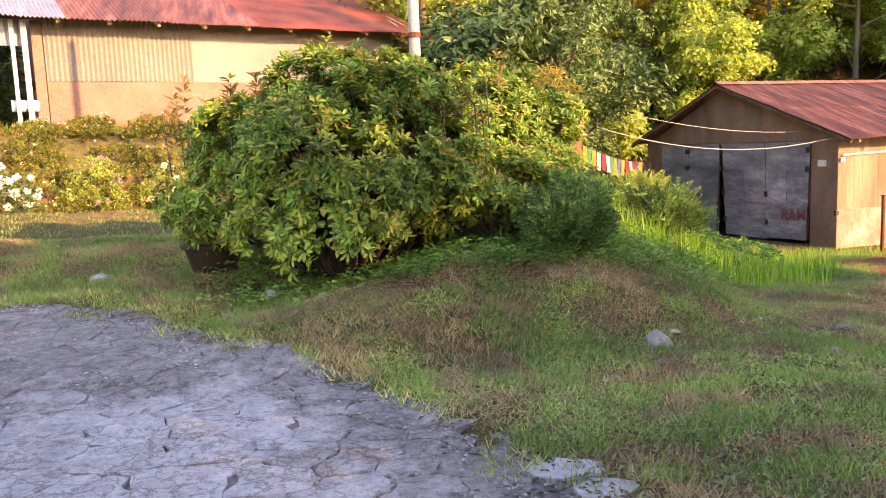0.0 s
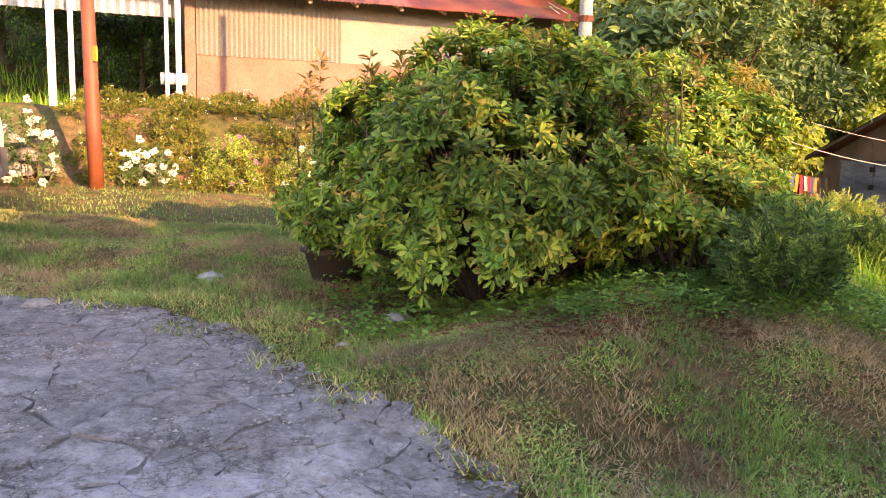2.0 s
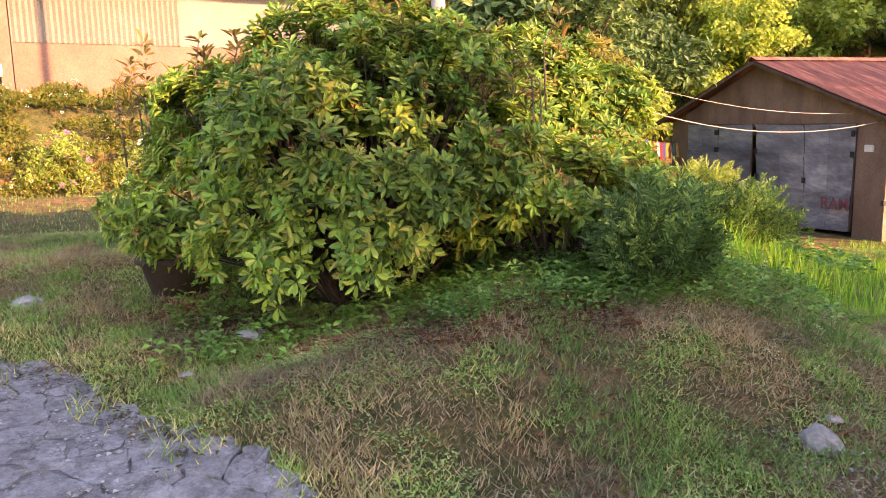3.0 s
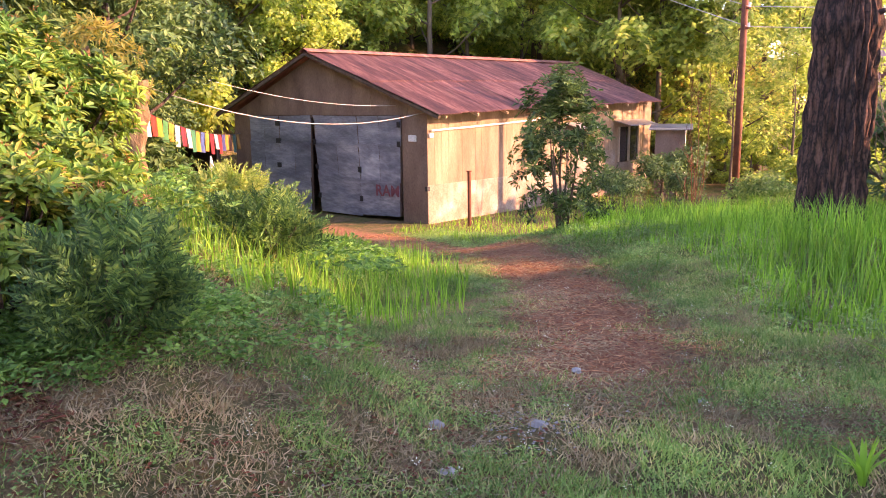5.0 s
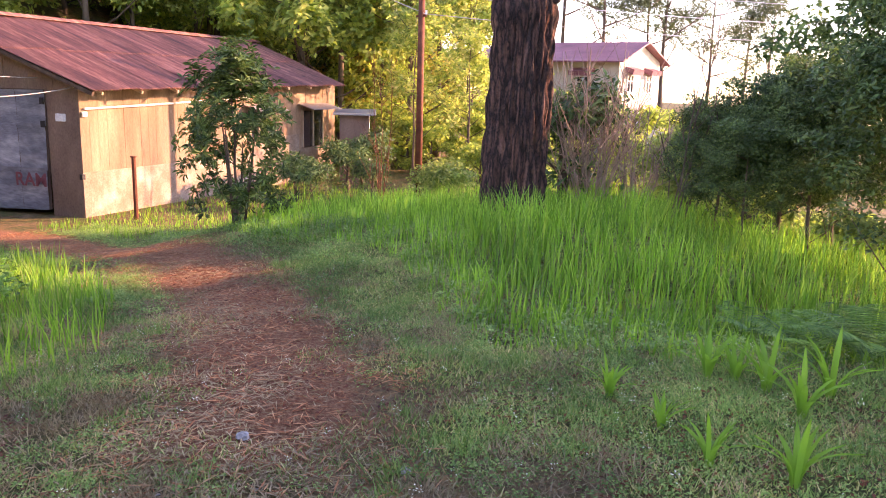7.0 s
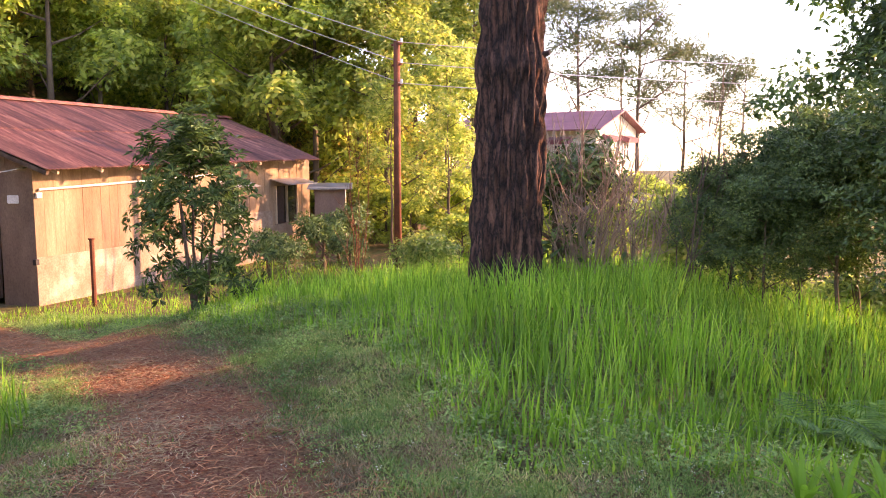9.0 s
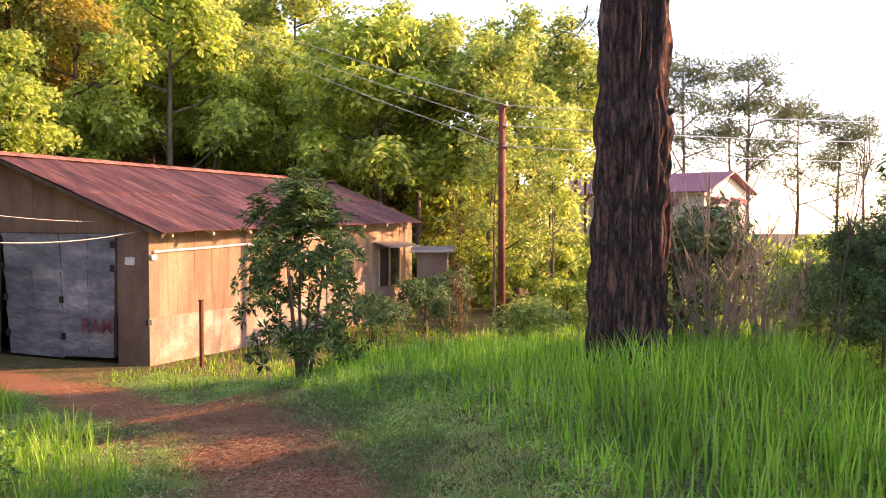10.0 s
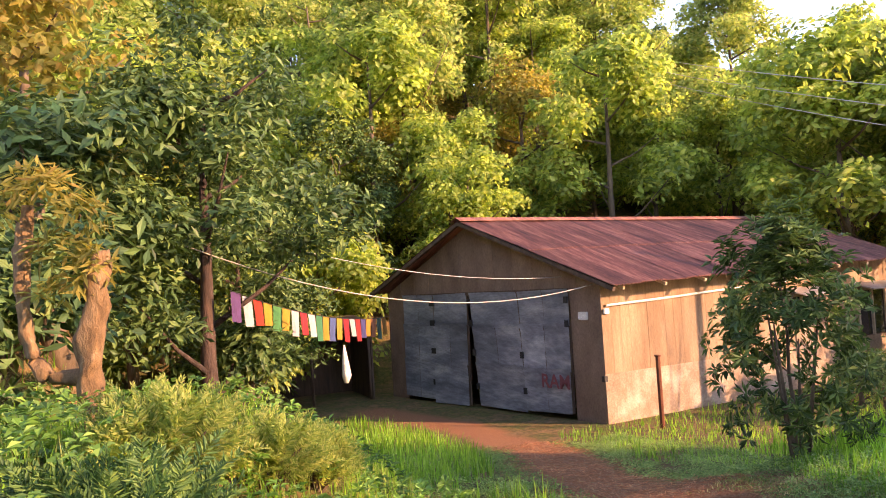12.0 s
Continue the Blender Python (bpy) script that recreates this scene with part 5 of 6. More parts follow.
for i, (x, y, s) in enumerate(((7.5, 14, 0.7), (9.0, 19, 0.85), (11.5, 16, 0.6), (13.0, 21, 0.75), (16.0, 18, 0.7), (10.0, 26, 0.9), (15.5, 27, 0.85), (19.5, 24, 0.8), (22.5, 17, 0.8), (6.0, 25, 1.1), (26, 28, 1.2), (20, 34, 1.2), (13, 33, 1.0), (3.2, 15.0, 0.6), (1.2, 16.8, 0.7), (4.6, 17.5, 0.75), (6.6, 12.0, 0.5), (2.6, 20.5, 0.9), (8.0, 16.5, 0.7), (5.2, 21.5, 0.9), (18, 10, 0.6), (20, 15, 0.8), (24, 21, 0.9), (17.4, 6.0, 0.5), (28, 19, 1.0), (22, 12, 0.7), (30, 30, 1.3), (19, 29, 1.0))):
    plant(bush_far, x, y, s, i * 61, -0.3, first=i == 0)

thicket = make_tree("slope_thicket", 44, 2.6, 1.9, 1.7, L_FOREST, M_BARK_PALE, (0.22, 0.12), 46, 70, "leafy undergrowth between the trees of the slope", "bush", low=0.03)
rngt = np.random.default_rng(45)
n_t = 0
while n_t < 70:
    x, y = rngt.uniform(-24, 5), rngt.uniform(-12, 40)
    if (-12 < x < 3 and -6 < y < 16) or x > 3.5 - (y - 10) * 0.42 or (y < 16 and x > -11.5):
        continue
    plant(thicket, x, y, rngt.uniform(0.8, 1.4), rngt.uniform(0, 360), -0.25, first=n_t == 0)
    n_t += 1
thicket["group"] = "undergrowth of the wood"

# ---- shrubs near the path ----
sr = make_tree("young_tree", 51, 3.6, 1.02, 2.1, L_DARK, M_BARK_PALE, (0.17, 0.05), 9, 640, "young rhododendron tree with long leaves before the shed", "tree", 0.04, style="whorl", low=0.05)
for k, (ax, ay, h) in enumerate(((0.35, 0.2, 2.4), (-0.4, 0.1, 2.2), (0.1, -0.42, 2.0), (-0.2, 0.45, 1.7))):
    part_np("stem", *tube([(ax * 0.15, ay * 0.15, -0.2), (ax * 0.6, ay * 0.6, h * 0.5), (ax, ay, h)], [0.032, 0.025, 0.01], 6), M_BARK_PALE, sr, smooth=True)
plant(sr, 8.72, -4.78, 0.9, 0, -0.1, first=True)


def juniper(seed, r, h, label, mat=L_CONIFER, n=430):
    """A feathery conifer bush: flat upturned sprays, each a bent rib with needles on both sides."""
    rng = np.random.default_rng(seed)
    ob = new("juniper_bush")
    d = unit(rng, n)
    d[:, 2] = np.abs(d[:, 2])
    bulk = np.where(rng.random(n) < 0.7, rng.uniform(0.72, 1.0, n), rng.uniform(0.35, 0.75, n))
    lump = 0.9 + 0.2 * np.sin(d[:, 0] * 5 + seed) * np.cos(d[:, 1] * 6 + seed)
    rad = bulk * lump
    zz = 0.14 + 0.62 * d[:, 2] * rad + 0.12 * rng.random(n)
    vase = 0.55 + 0.55 * np.clip(zz * 1.5, 0, 1)
    c = np.stack([d[:, 0] * rad * r * vase, d[:, 1] * rad * r * vase, zz * h], -1)
    out = np.stack([d[:, 0], d[:, 1], 0.55 + 0.6 * d[:, 2]], -1) + unit(rng, n) * 0.3
    out /= np.linalg.norm(out, axis=1, keepdims=True)
    face = np.cross(out, unit(rng, n))
    face /= np.linalg.norm(face, axis=1, keepdims=True)
    wing = np.cross(face, out)
    size = 0.26 * (r / 0.5) ** 0.5 * rng.uniform(0.7, 1.25, n)[:, None]
    P, A, U = [], [], []
    for k in range(11):
        t = (k + 0.5) / 11
        rib = c + out * size * t + np.array([[0, 0, -0.25]]) * size * t * t
        for sg in (-1, 1):
            P.append(rib)
            A.append(out * 0.7 + wing * sg * (1.15 - 0.7 * t) + unit(rng, n) * 0.22)
            U.append(face + unit(rng, n) * 0.3)
    P, A, U = np.concatenate(P), np.concatenate(A), np.concatenate(U)
    reach = np.repeat([0.07 * (1.1 - 0.75 * (k + 0.5) / 11) + 0.012 for k in range(11)], 2 * n)
    v, f = leaves(P, A, U, reach * rng.uniform(0.7, 1.3, len(P)), 0.016 * rng.uniform(0.7, 1.3, len(P)))
    part_np("foliage", v, f, mat, ob)
    ch = [tube([(0, 0, -0.1), tuple(c[i] * 0.5), tuple(c[i])], [0.022, 0.013, 0.005], 5) for i in range(0, n, 14)]
    part_np("stem", *merge(ch), M_BARK_PALE, ob)
    return tagged(ob, label, "bush")


j1 = juniper(62, 0.44, 0.86, "dark green feathery juniper bush on the bank")
j1.matrix_world = pose(13.5, -14.9, gz(13.5, -14.9) - 0.06)
j2 = juniper(63, 0.56, 0.86, "rounded bright green juniper bush on the bank")
j2.matrix_world = pose(10.85, -12.35, gz(10.85, -12.35) - 0.05)
# the yellow green leaf puts sunlight into the bush's colour
j3 = juniper(64, 0.5, 0.7, "feathery conifer bush on the bank, its leaf colour paled for sunlight", L_WARM)
j3.matrix_world = pose(9.3, -11.9, gz(9.3, -11.9))
for i, (x, y, s) in enumerate(((8.6, -11.0, 0.9), (8.0, -10.4, 0.8)  )):
    c = copy_thing(j3, pose(x, y, gz(x, y), 0, 0, 60 * i))
    c.scale = (s,) * 3

# the great rhododendron: two crowns grown together
def rhododendron(seed, rx, ry, h, n):
    """Many-stemmed bush: n boughs, each a dome of leaf rosettes, with dark gaps between the boughs."""
    rng = np.random.default_rng(seed)
    ob = new("rhododendron")
    b = unit(rng, n)
    b[:, 2] = np.where(b[:, 2] < -0.55, -b[:, 2], b[:, 2])
    lump = np.array([0.9 + 0.3 * noise.noise((a * 2.1 + seed, q * 2.1, c * 2.1)) for a, q, c in b])
    deep = np.where(rng.random(n) < 0.68, rng.uniform(0.88, 1.05, n), rng.uniform(0.45, 0.86, n))
    centre = b * (deep * lump)[:, None] * np.array([[rx, ry, h * 0.54]]) + np.array([[0, 0, h * 0.46]])
    per = 19
    k = np.repeat(np.arange(n), per)
    d = unit(rng, len(k)) + b[k] * 0.9 + np.array([[0, 0, 0.35]])
    d /= np.linalg.norm(d, axis=1, keepdims=True)
    c = centre[k] + d * (0.21 * rng.uniform(0.6, 1.25, n)[k] * rng.uniform(0.55, 1.05, len(k)))[:, None]
    c[:, 2] = np.maximum(c[:, 2], 0.1 + 0.15 * rng.random(len(k)))
    out = d + b[k] * 0.35 + unit(rng, len(k)) * 0.3 + np.array([[0, 0, 0.5]])
    v, f = whorls(rng, c, out, 8, 0.094, 0.032, 0.55, broad=True)
    part_np("foliage", v, f, L_RHODO, ob)
    fresh = rng.random(len(k)) < 0.1 + 0.2 * (rng.random(n) < 0.3)[k]
    v, f = whorls(rng, c[fresh] + out[fresh] * 0.03, out[fresh], 6, 0.09, 0.031, 0.8, broad=True)
    part_np("young_leaves", v, f, L_WEED, ob, "fresh bright green leaf tips")
    spent = rng.random(len(k)) < 0.035
    v, f = whorls(rng, c[spent] + out[spent] * 0.05, out[spent], 8, 0.045, 0.014, 0.9)
    part_np("spent_blossom", v, f, L_SPENT, ob, "rust brown spent flower heads")["kind"] = "stuff"
    ch = []
    for e in centre:
        e = Vector(e)
        foot = Vector((e.x * 0.15, e.y * 0.15, -0.15))
        ch.append(tube([foot, foot.lerp(e, 0.55) + Vector((0, 0, 0.1)), e], [0.02, 0.013, 0.005], 5))
    part_np("stem", *merge(ch), M_BARK, ob)["kind"] = "stuff"
    return ob


rh1 = rhododendron(71, 1.5, 1.6, 2.12, 350)
tagged(rh1, "broad leafy rhododendron bush with green leaf rosettes", "bush")
rh1.matrix_world = pose(11.95, -16.75, 2.3)
rh2 = rhododendron(72, 1.15, 1.2, 1.95, 220)
tagged(rh2, "lower rhododendron bush grown into its neighbour", "bush")
rh2.matrix_world = pose(10.9, -14.9, 2.45)
rh3 = rhododendron(73, 0.75, 0.95, 0.95, 80)
tagged(rh3, "low spreading leafy growth at the foot of the rhododendron", "bush")
rh3.matrix_world = pose(12.35, -15.15, gz(12.35, -15.15) - 0.05)


def shoots(name, spots, seed, label):
    """Long upright shoots with open whorls above the bush."""
    rng = np.random.default_rng(seed)
    ob = new(name)
    for x, y, z, h in spots:
        tip = Vector((x + rng.normal() * 0.1, y + rng.normal() * 0.12, z + h))
        part_np("stem", *tube([(x, y, z - 0.5), (x + 0.03, y - 0.04, z + h * 0.45), tuple(tip)], [0.009, 0.007, 0.004], 5), M_BARK_PALE, ob)
        C = np.array([tuple(tip - Vector((0, 0, 0.1 * k))) for k in range(4)])
        O = np.array([(rng.normal() * 0.3, rng.normal() * 0.3, 1.0) for k in range(4)])
        part_np("leaf_whorl", *whorls(rng, C, O, 8, 0.115, 0.03, 0.7, broad=True), L_BRONZE, ob)
    return tagged(ob, label, "shrub")


sh = shoots("tall_shoots", [(-0.6 + 0.07 * i + 0.35 * math.sin(i * 4.1), -1.6 + 0.13 * i, 1.72 + 0.12 * math.sin(i * 1.9), 0.34 + 0.16 * math.sin(i * 2.7)) for i in range(25)], 81, "upright rhododendron shoots with bronze leaf whorls")
sh.matrix_world = pose(11.9, -16.9, 2.15)

# stump with ferns
stump = thing("stump", 7.4, -12.2, gz(7.4, -12.2) - 0.25, "weathered forked tree stump overgrown with ferns", "stump")
stump.scale = (1.2, 1.2, 1.2)
RT = Vector((0.62, 0.78, 0))
def side(a, z):
    return tuple(RT * a + Vector((0, 0, z)))
def gnarled(pts, radii, sides):
    """A knotty limb along a bent line."""
    P, R = [], []
    for i in range(len(pts) - 1):
        for k in range(7):
            P.append(tuple(Vector(pts[i]).lerp(Vector(pts[i + 1]), k / 7)))
            R.append(radii[i] + (radii[i + 1] - radii[i]) * k / 7)
    v, f = tube(P + [pts[-1]], R + [radii[-1]], sides)
    v = [Vector(q) + noise.noise_vector(Vector(q) * 7.0) * 0.04 + noise.noise_vector(Vector(q) * 22.0) * 0.014 for q in v]
    return [tuple(q) for q in v], f


part_np("trunk", *gnarled([side(0.12, -0.4), side(0.1, 0.4), side(0.06, 0.8), side(0.16, 1.2), side(0.18, 1.5)], [0.13, 0.085, 0.095, 0.08, 0.07], 30), M_STUMP, stump, smooth=True)
part_np("fork", *gnarled([side(0.06, 0.62), side(-0.2, 0.62), side(-0.36, 0.75), side(-0.42, 1.05), side(-0.42, 1.4), side(-0.36, 1.85)], [0.06, 0.052, 0.055, 0.052, 0.058, 0.052], 26), M_STUMP, stump, smooth=True)
rng8 = np.random.default_rng(9)
v, f = clump_leaves(rng8, np.array([side(-0.1, 1.5), side(0.05, 1.75), side(-0.2, 1.95), side(0.1, 1.35), side(-0.3, 2.0), side(-0.6, 1.85), side(-0.05, 1.2)]), np.full(7, 0.2), 130, 0.13, 0.03)
part_np("fern_growth", v, f, L_GOLD, stump, "sunlit yellow ferns")
v, f = whorls(rng8, np.array([side(-0.3 + 0.09 * k, 1.25 + 0.5 * abs(math.sin(k * 2.3))) for k in range(6)]), unit(rng8, 6) * 0.6 + np.array([[0, 0, 0.7]]), 8, 0.22, 0.035, 0.5)
part_np("strap_leaves", v, f, L_WARM, stump, "long yellow green strap leaves")

# ---- grass and herbs ----
def blades(rng, x, y, height, width, mat, name, label, category, bend=0.35, seg=3):
    n = len(x)
    z = surf(x, y) - 0.02
    a = rng.uniform(0, 2 * math.pi, n)
    dx, dy = np.cos(a), np.sin(a)
    h = height * rng.uniform(0.6, 1.25, n)
    lean = bend * rng.uniform(0.2, 1.2, n)
    rows = []
    for k in range(seg + 1):
        t = k / seg
        off = lean * h * t * t
        px, py, pz = x + dx * off, y + dy * off, z + h * (t - 0.25 * lean * t * t)
        w = width * (1 - t ** 1.5) * 0.5 + 0.0006
        rows.append(np.stack([px - dy * w, py + dx * w, pz], -1))
        rows.append(np.stack([px + dy * w, py - dx * w, pz], -1))
    V = np.stack(rows, 1).reshape(-1, 3)
    m = 2 * (seg + 1)
    base = (np.arange(n) * m)[:, None]
    F = np.concatenate([base + np.array([[2 * k, 2 * k + 1, 2 * k + 3, 2 * k + 2]]) for k in range(seg)])
    ob = new(name, mesh_of(name, V, F, mat))
    return tagged(ob, label, category, kind="stuff")


def herbs(rng, x, y, size, mat, name, label, category, lift=0.05, per=5):
    """Low rosettes of small rounded leaves."""
    z = surf(x, y) + lift * rng.uniform(0.2, 1.6, len(x))
    c = np.stack([x, y, z], -1)
    v, f = whorls(rng, c, np.array([[0, 0, 1.0]]) + unit(rng, len(c)) * 0.35, per, size, size * 0.62, 0.25)
    return tagged(new(name, mesh_of(name, v, f, mat)), label, category, kind="stuff")


def scatter(rng, n, x0, x1, y0, y1, keep):
    x, y = rng.uniform(x0, x1, n), rng.uniform(y0, y1, n)
    k = keep(x, y)
    return x[k], y[k]


rg = np.random.default_rng(101)
no_yard = lambda x, y: ~in_yard(x, y)
green = lambda x, y: 0.8 * patchy(x, y, 0.8, 12.0) + 0.7 * patchy(x, y, 2.8, 5.0)
lush = lambda x, y: 0.42 * np.clip(((x - 11.6) * 0.72 + (y + 8.5) * 0.69 - 0.5) / 0.8, 0, 1) * np.clip((y + 13.5) / 1.5, 0, 1)
edge_in = lambda x, y: way_distance(x, y, TRACK) - 1.5 - 0.4 * np.sin(x * 1.7 + y)
tall_zone = lambda x, y: (edge_in(x, y) > 0) & (y > -9.9 + (x - 13.5) * 0.1) & (x > 8.4) & ((x - 13.25) ** 2 + (y + 4.17) ** 2 > 0.4)


x, y = scatter(rg, 15000, 8.2, 18.5, -9.9, -2.5, tall_zone)
herbs(rg, x, y, 0.036, L_LAWN_HERB, "low_herbs", "low dark herbs between the tall grass", "herbs", 0.1, 5)
x, y = scatter(rg, 24000, 8, 20, -9.8, -1.5, tall_zone)
k = (patchy(x, y, 2.2, 14.0) + 0.35 * rg.normal(size=len(x))) > -0.22
x, y = x[k], y[k]
into = np.clip(np.minimum(edge_in(x, y) / 1.6, (y + 9.7 - (x - 13.5) * 0.1) / 2.2), 0, 1)
blades(rg, x, y, 0.14 + 0.5 * into * (0.75 + 0.5 * patchy(x, y, 0.9, 2.0)), 0.021, L_GRASS, "tall_grass", "tall fresh green grass on the mound", "grass", 0.45, 3)
x, y = scatter(rg, 9000, 4, 22, -2, 16, lambda x, y: x > 5)
blades(rg, x, y, 0.42, 0.03, L_GRASS, "tall_grass", "tall sunlit grass beyond the mound", "grass", 0.35, 2)
x, y = scatter(rg, 14000, 14, 42, -2, 34, lambda x, y: x > 15)
blades(rg, x, y, 0.6, 0.07, L_GRASS, "tall_grass", "rank sunlit grass on the ground below the yard", "grass", 0.4, 2)
x, y = scatter(rg, 8500, 1.5, 12.5, -13.6, -7.5, lambda x, y: (way_distance(x, y, TRACK) > 1.2) & (patchy(x, y, 0.7, 8.0) > -0.25))
blades(rg, x, y, 0.36, 0.015, L_GRASS, "bank_grass", "fresh tufted grass on the bank by the track", "grass", 0.45, 3)
x, y = scatter(rg, 5000, -5, 5, -9, -3.2, lambda x, y: way_distance(x, y, TRACK) > 1.3)
blades(rg, x, y, 0.36, 0.025, L_GRASS, "shade_grass", "rank grass in the shade beside the shed", "grass", 0.4, 2)
x, y = scatter(rg, 5000, 0.3, 8, -3.5, 9, lambda x, y: way_distance(x, y, TRACK) > 1.2)
blades(rg, x, y, 0.2, 0.02, L_GRASS, "verge_grass", "short grass along the shed wall", "grass", 0.5, 2)
def turf(rng, x, y, height, width, mat, name, label, bend):
    """Very many short one-faced blades that lie every way."""
    n = len(x)
    z = lie(x, y)
    a, b = rng.uniform(0, 2 * math.pi, n), rng.uniform(0, 2 * math.pi, n)
    h, w = height * rng.uniform(0.5, 1.4, n), width * rng.uniform(0.7, 1.4, n) * 0.5
    reach = bend * h * rng.uniform(0.3, 1.2, n)
    V = np.stack([np.stack([x - np.cos(a) * w, y - np.sin(a) * w, z - 0.01], -1), np.stack([x + np.cos(a) * w, y + np.sin(a) * w, z - 0.01], -1),
                  np.stack([x + np.cos(b) * reach, y + np.sin(b) * reach, z + h], -1)], 1).reshape(-1, 3)
    return tagged(new(name, mesh_of(name, V, np.arange(n * 3).reshape(n, 3), mat)), label, "grass", kind="stuff")


x, y = scatter(rg, 560000, 8.8, 18.6, -22.5, -5.5, lambda x, y: no_yard(x, y) & (way_distance(x, y, TRACK) > 0.3 + 0.7 * rg.random(len(x)) + 0.3 * np.sin(x * 3.1) * np.cos(y * 2.3)))
bare = patchy(x, y, 1.9, 17.0) + 0.2 * rg.normal(size=len(x)) < 0.42
x, y = x[bare], y[bare]
k = green(x, y) + lush(x, y) > -0.04 + 0.13 * rg.normal(size=len(x))
turf(rg, x[k], y[k], 0.032, 0.011, L_LAWN, "lawn", "short worn lawn grass mixed with dry stalks", 1.3)
k = ~k
turf(rg, x[k], y[k], 0.03, 0.009, L_DRY, "dry_grass", "thin dry straw among the turf", 1.8)
x, y = scatter(rg, 26000, 9.5, 18.4, -22, -7.0, lambda x, y: no_yard(x, y) & (way_distance(x, y, TRACK) > 0.7) & (patchy(x, y, 1.7, 88.0) + 0.15 * rg.normal(size=len(x)) > 0.02))
x, y = np.repeat(x, 8) + 0.022 * rg.normal(size=8 * len(x)), np.repeat(y, 8) + 0.022 * rg.normal(size=8 * len(y))
k = green(x, y) > -0.12
turf(rg, x[k], y[k], 0.07, 0.009, L_LAWN_HERB, "tussocks", "small grass tussocks standing out of the turf", 0.9)
turf(rg, x[~k], y[~k], 0.065, 0.008, L_DRY, "dry_tussocks", "small dry tussocks standing out of the turf", 1.1)
x, y = scatter(np.random.default_rng(102), 90000, 18.5, 25.5, -15.8, -5.5, no_yard)
turf(np.random.default_rng(103), x, y, 0.04, 0.016, L_LAWN, "lawn", "short lawn grass along the yard's far side", 1.3)
x, y = scatter(rg, 12000, 2.5, 9, -23, -14, lambda x, y: x > 4.2)
blades(rg, x, y, 0.07, 0.016, L_LAWN_HERB, "lawn", "short lawn below the house terrace", "grass", 0.8, 1)
x, y = scatter(rg, 95000, 1, 17.4, -15.0, -2, lambda x, y: way_distance(x, y, TRACK) < 0.92 + 0.7 * patchy(x, y, 1.2, 3.0) + 0.1 * rg.normal(size=len(x)))
k = rg.random(len(x)) < 0.75
def strewn(rng, x, y, length, width, mat, name, label, category):
    """Thin straws that lie flat, every way, some tilted up."""
    n = len(x)
    a = rng.uniform(0, 2 * math.pi, n)
    P = np.stack([x, y, lie(x, y) + rng.uniform(0.004, 0.016, n)], -1)
    A = np.stack([np.cos(a), np.sin(a), rng.normal(size=n) * 0.1], -1)
    v, f = leaves(P, A, np.tile([[0.0, 0.0, 1.0]], (n, 1)), length * rng.uniform(0.5, 1.4, n), width * rng.uniform(0.7, 1.4, n))
    return tagged(new(name, mesh_of(name, v, f, mat)), label, category, kind="stuff")


strewn(rg, x[k], y[k], 0.13, 0.008, L_NEEDLE, "needle_litter", "brown fallen pine needles on the track", "needles")
strewn(rg, x[~k], y[~k], 0.13, 0.006, L_DRY, "straw_litter", "pale straw lying on the track", "straw")
x, y = scatter(rg, 130000, 9.5, 18.4, -22, -7.5, lambda x, y: no_yard(x, y) & (patchy(x, y, 0.7, 52.0) + 0.3 * patchy(x, y, 2.6, 9.0) + 0.12 * rg.normal(size=len(x)) - 1.2 * lush(x, y) > 0.04))
strewn(rg, x, y, 0.09, 0.007, L_DRY, "straw_litter", "dry straw lying in patches on the turf", "straw")
x, y = scatter(rg, 26000, 9.5, 18.4, -22, -7.5, lambda x, y: no_yard(x, y) & (patchy(x, y, 0.5, 61.0) > 0.1))
strewn(rg, x, y, 0.042, 0.02, L_LITTER, "leaf_litter", "small rust brown leaves fallen on the turf", "leaves")


x, y = scatter(rg, 150000, 9, 18.5, -21, -6, lambda x, y: no_yard(x, y) & (way_distance(x, y, TRACK) > 0.5 + 0.4 * rg.random(len(x))) & (0.6 * patchy(x, y, 0.9, 21.0) + 0.9 * patchy(x, y, 2.8, 5.0) + 0.12 * rg.normal(size=len(x)) + lush(x, y) > 0.0))
herbs(rg, x, y, 0.023, L_LAWN_HERB, "clover", "low clover and small herbs in the turf", "herbs", 0.03, 4)
x, y = scatter(rg, 42000, 1.5, 12.5, -10, -1, lambda x, y: (way_distance(x, y, TRACK) > 0.55 + 0.5 * rg.random(len(x))) & (way_distance(x, y, TRACK) < 3.2) & (patchy(x, y, 1.4, 27.0) + 0.15 * rg.normal(size=len(x)) > -0.15))
herbs(rg, x, y, 0.036, L_LAWN_HERB, "verge_herbs", "low leafy herbs along both sides of the track", "herbs", 0.07, 4)
x, y = scatter(rg, 1300, 10.5, 13.6, -18.2, -12.4, lambda x, y: ((x - 14.6) * -0.51 + (y + 15.2) * -0.86 > -1.2) & no_yard(x, y) & (x < 13.9))
herbs(rg, x, y, 0.07, L_WEED, "ground_ivy", "ivy and herbs under the bushes on the bank", "herbs", 0.1)
x, y = scatter(rg, 2600, 11.6, 14.0, -16.6, -13.9, lambda x, y: no_yard(x, y) & (patchy(x, y, 1.8, 64.0) + 0.2 * rg.normal(size=len(x)) > -0.1))
herbs(rg, x, y, 0.05, L_WEED, "ground_ivy", "leafy herbs covering the bank between the bushes", "herbs", 0.1)
x, y = scatter(rg, 1500, 3, 11, -13.4, -9.0, lambda x, y: way_distance(x, y, TRACK) > 2.0)
herbs(rg, x, y, 0.09, L_WEED, "bank_weeds", "leafy weeds and ferns covering the bank", "herbs", 0.3, 7)
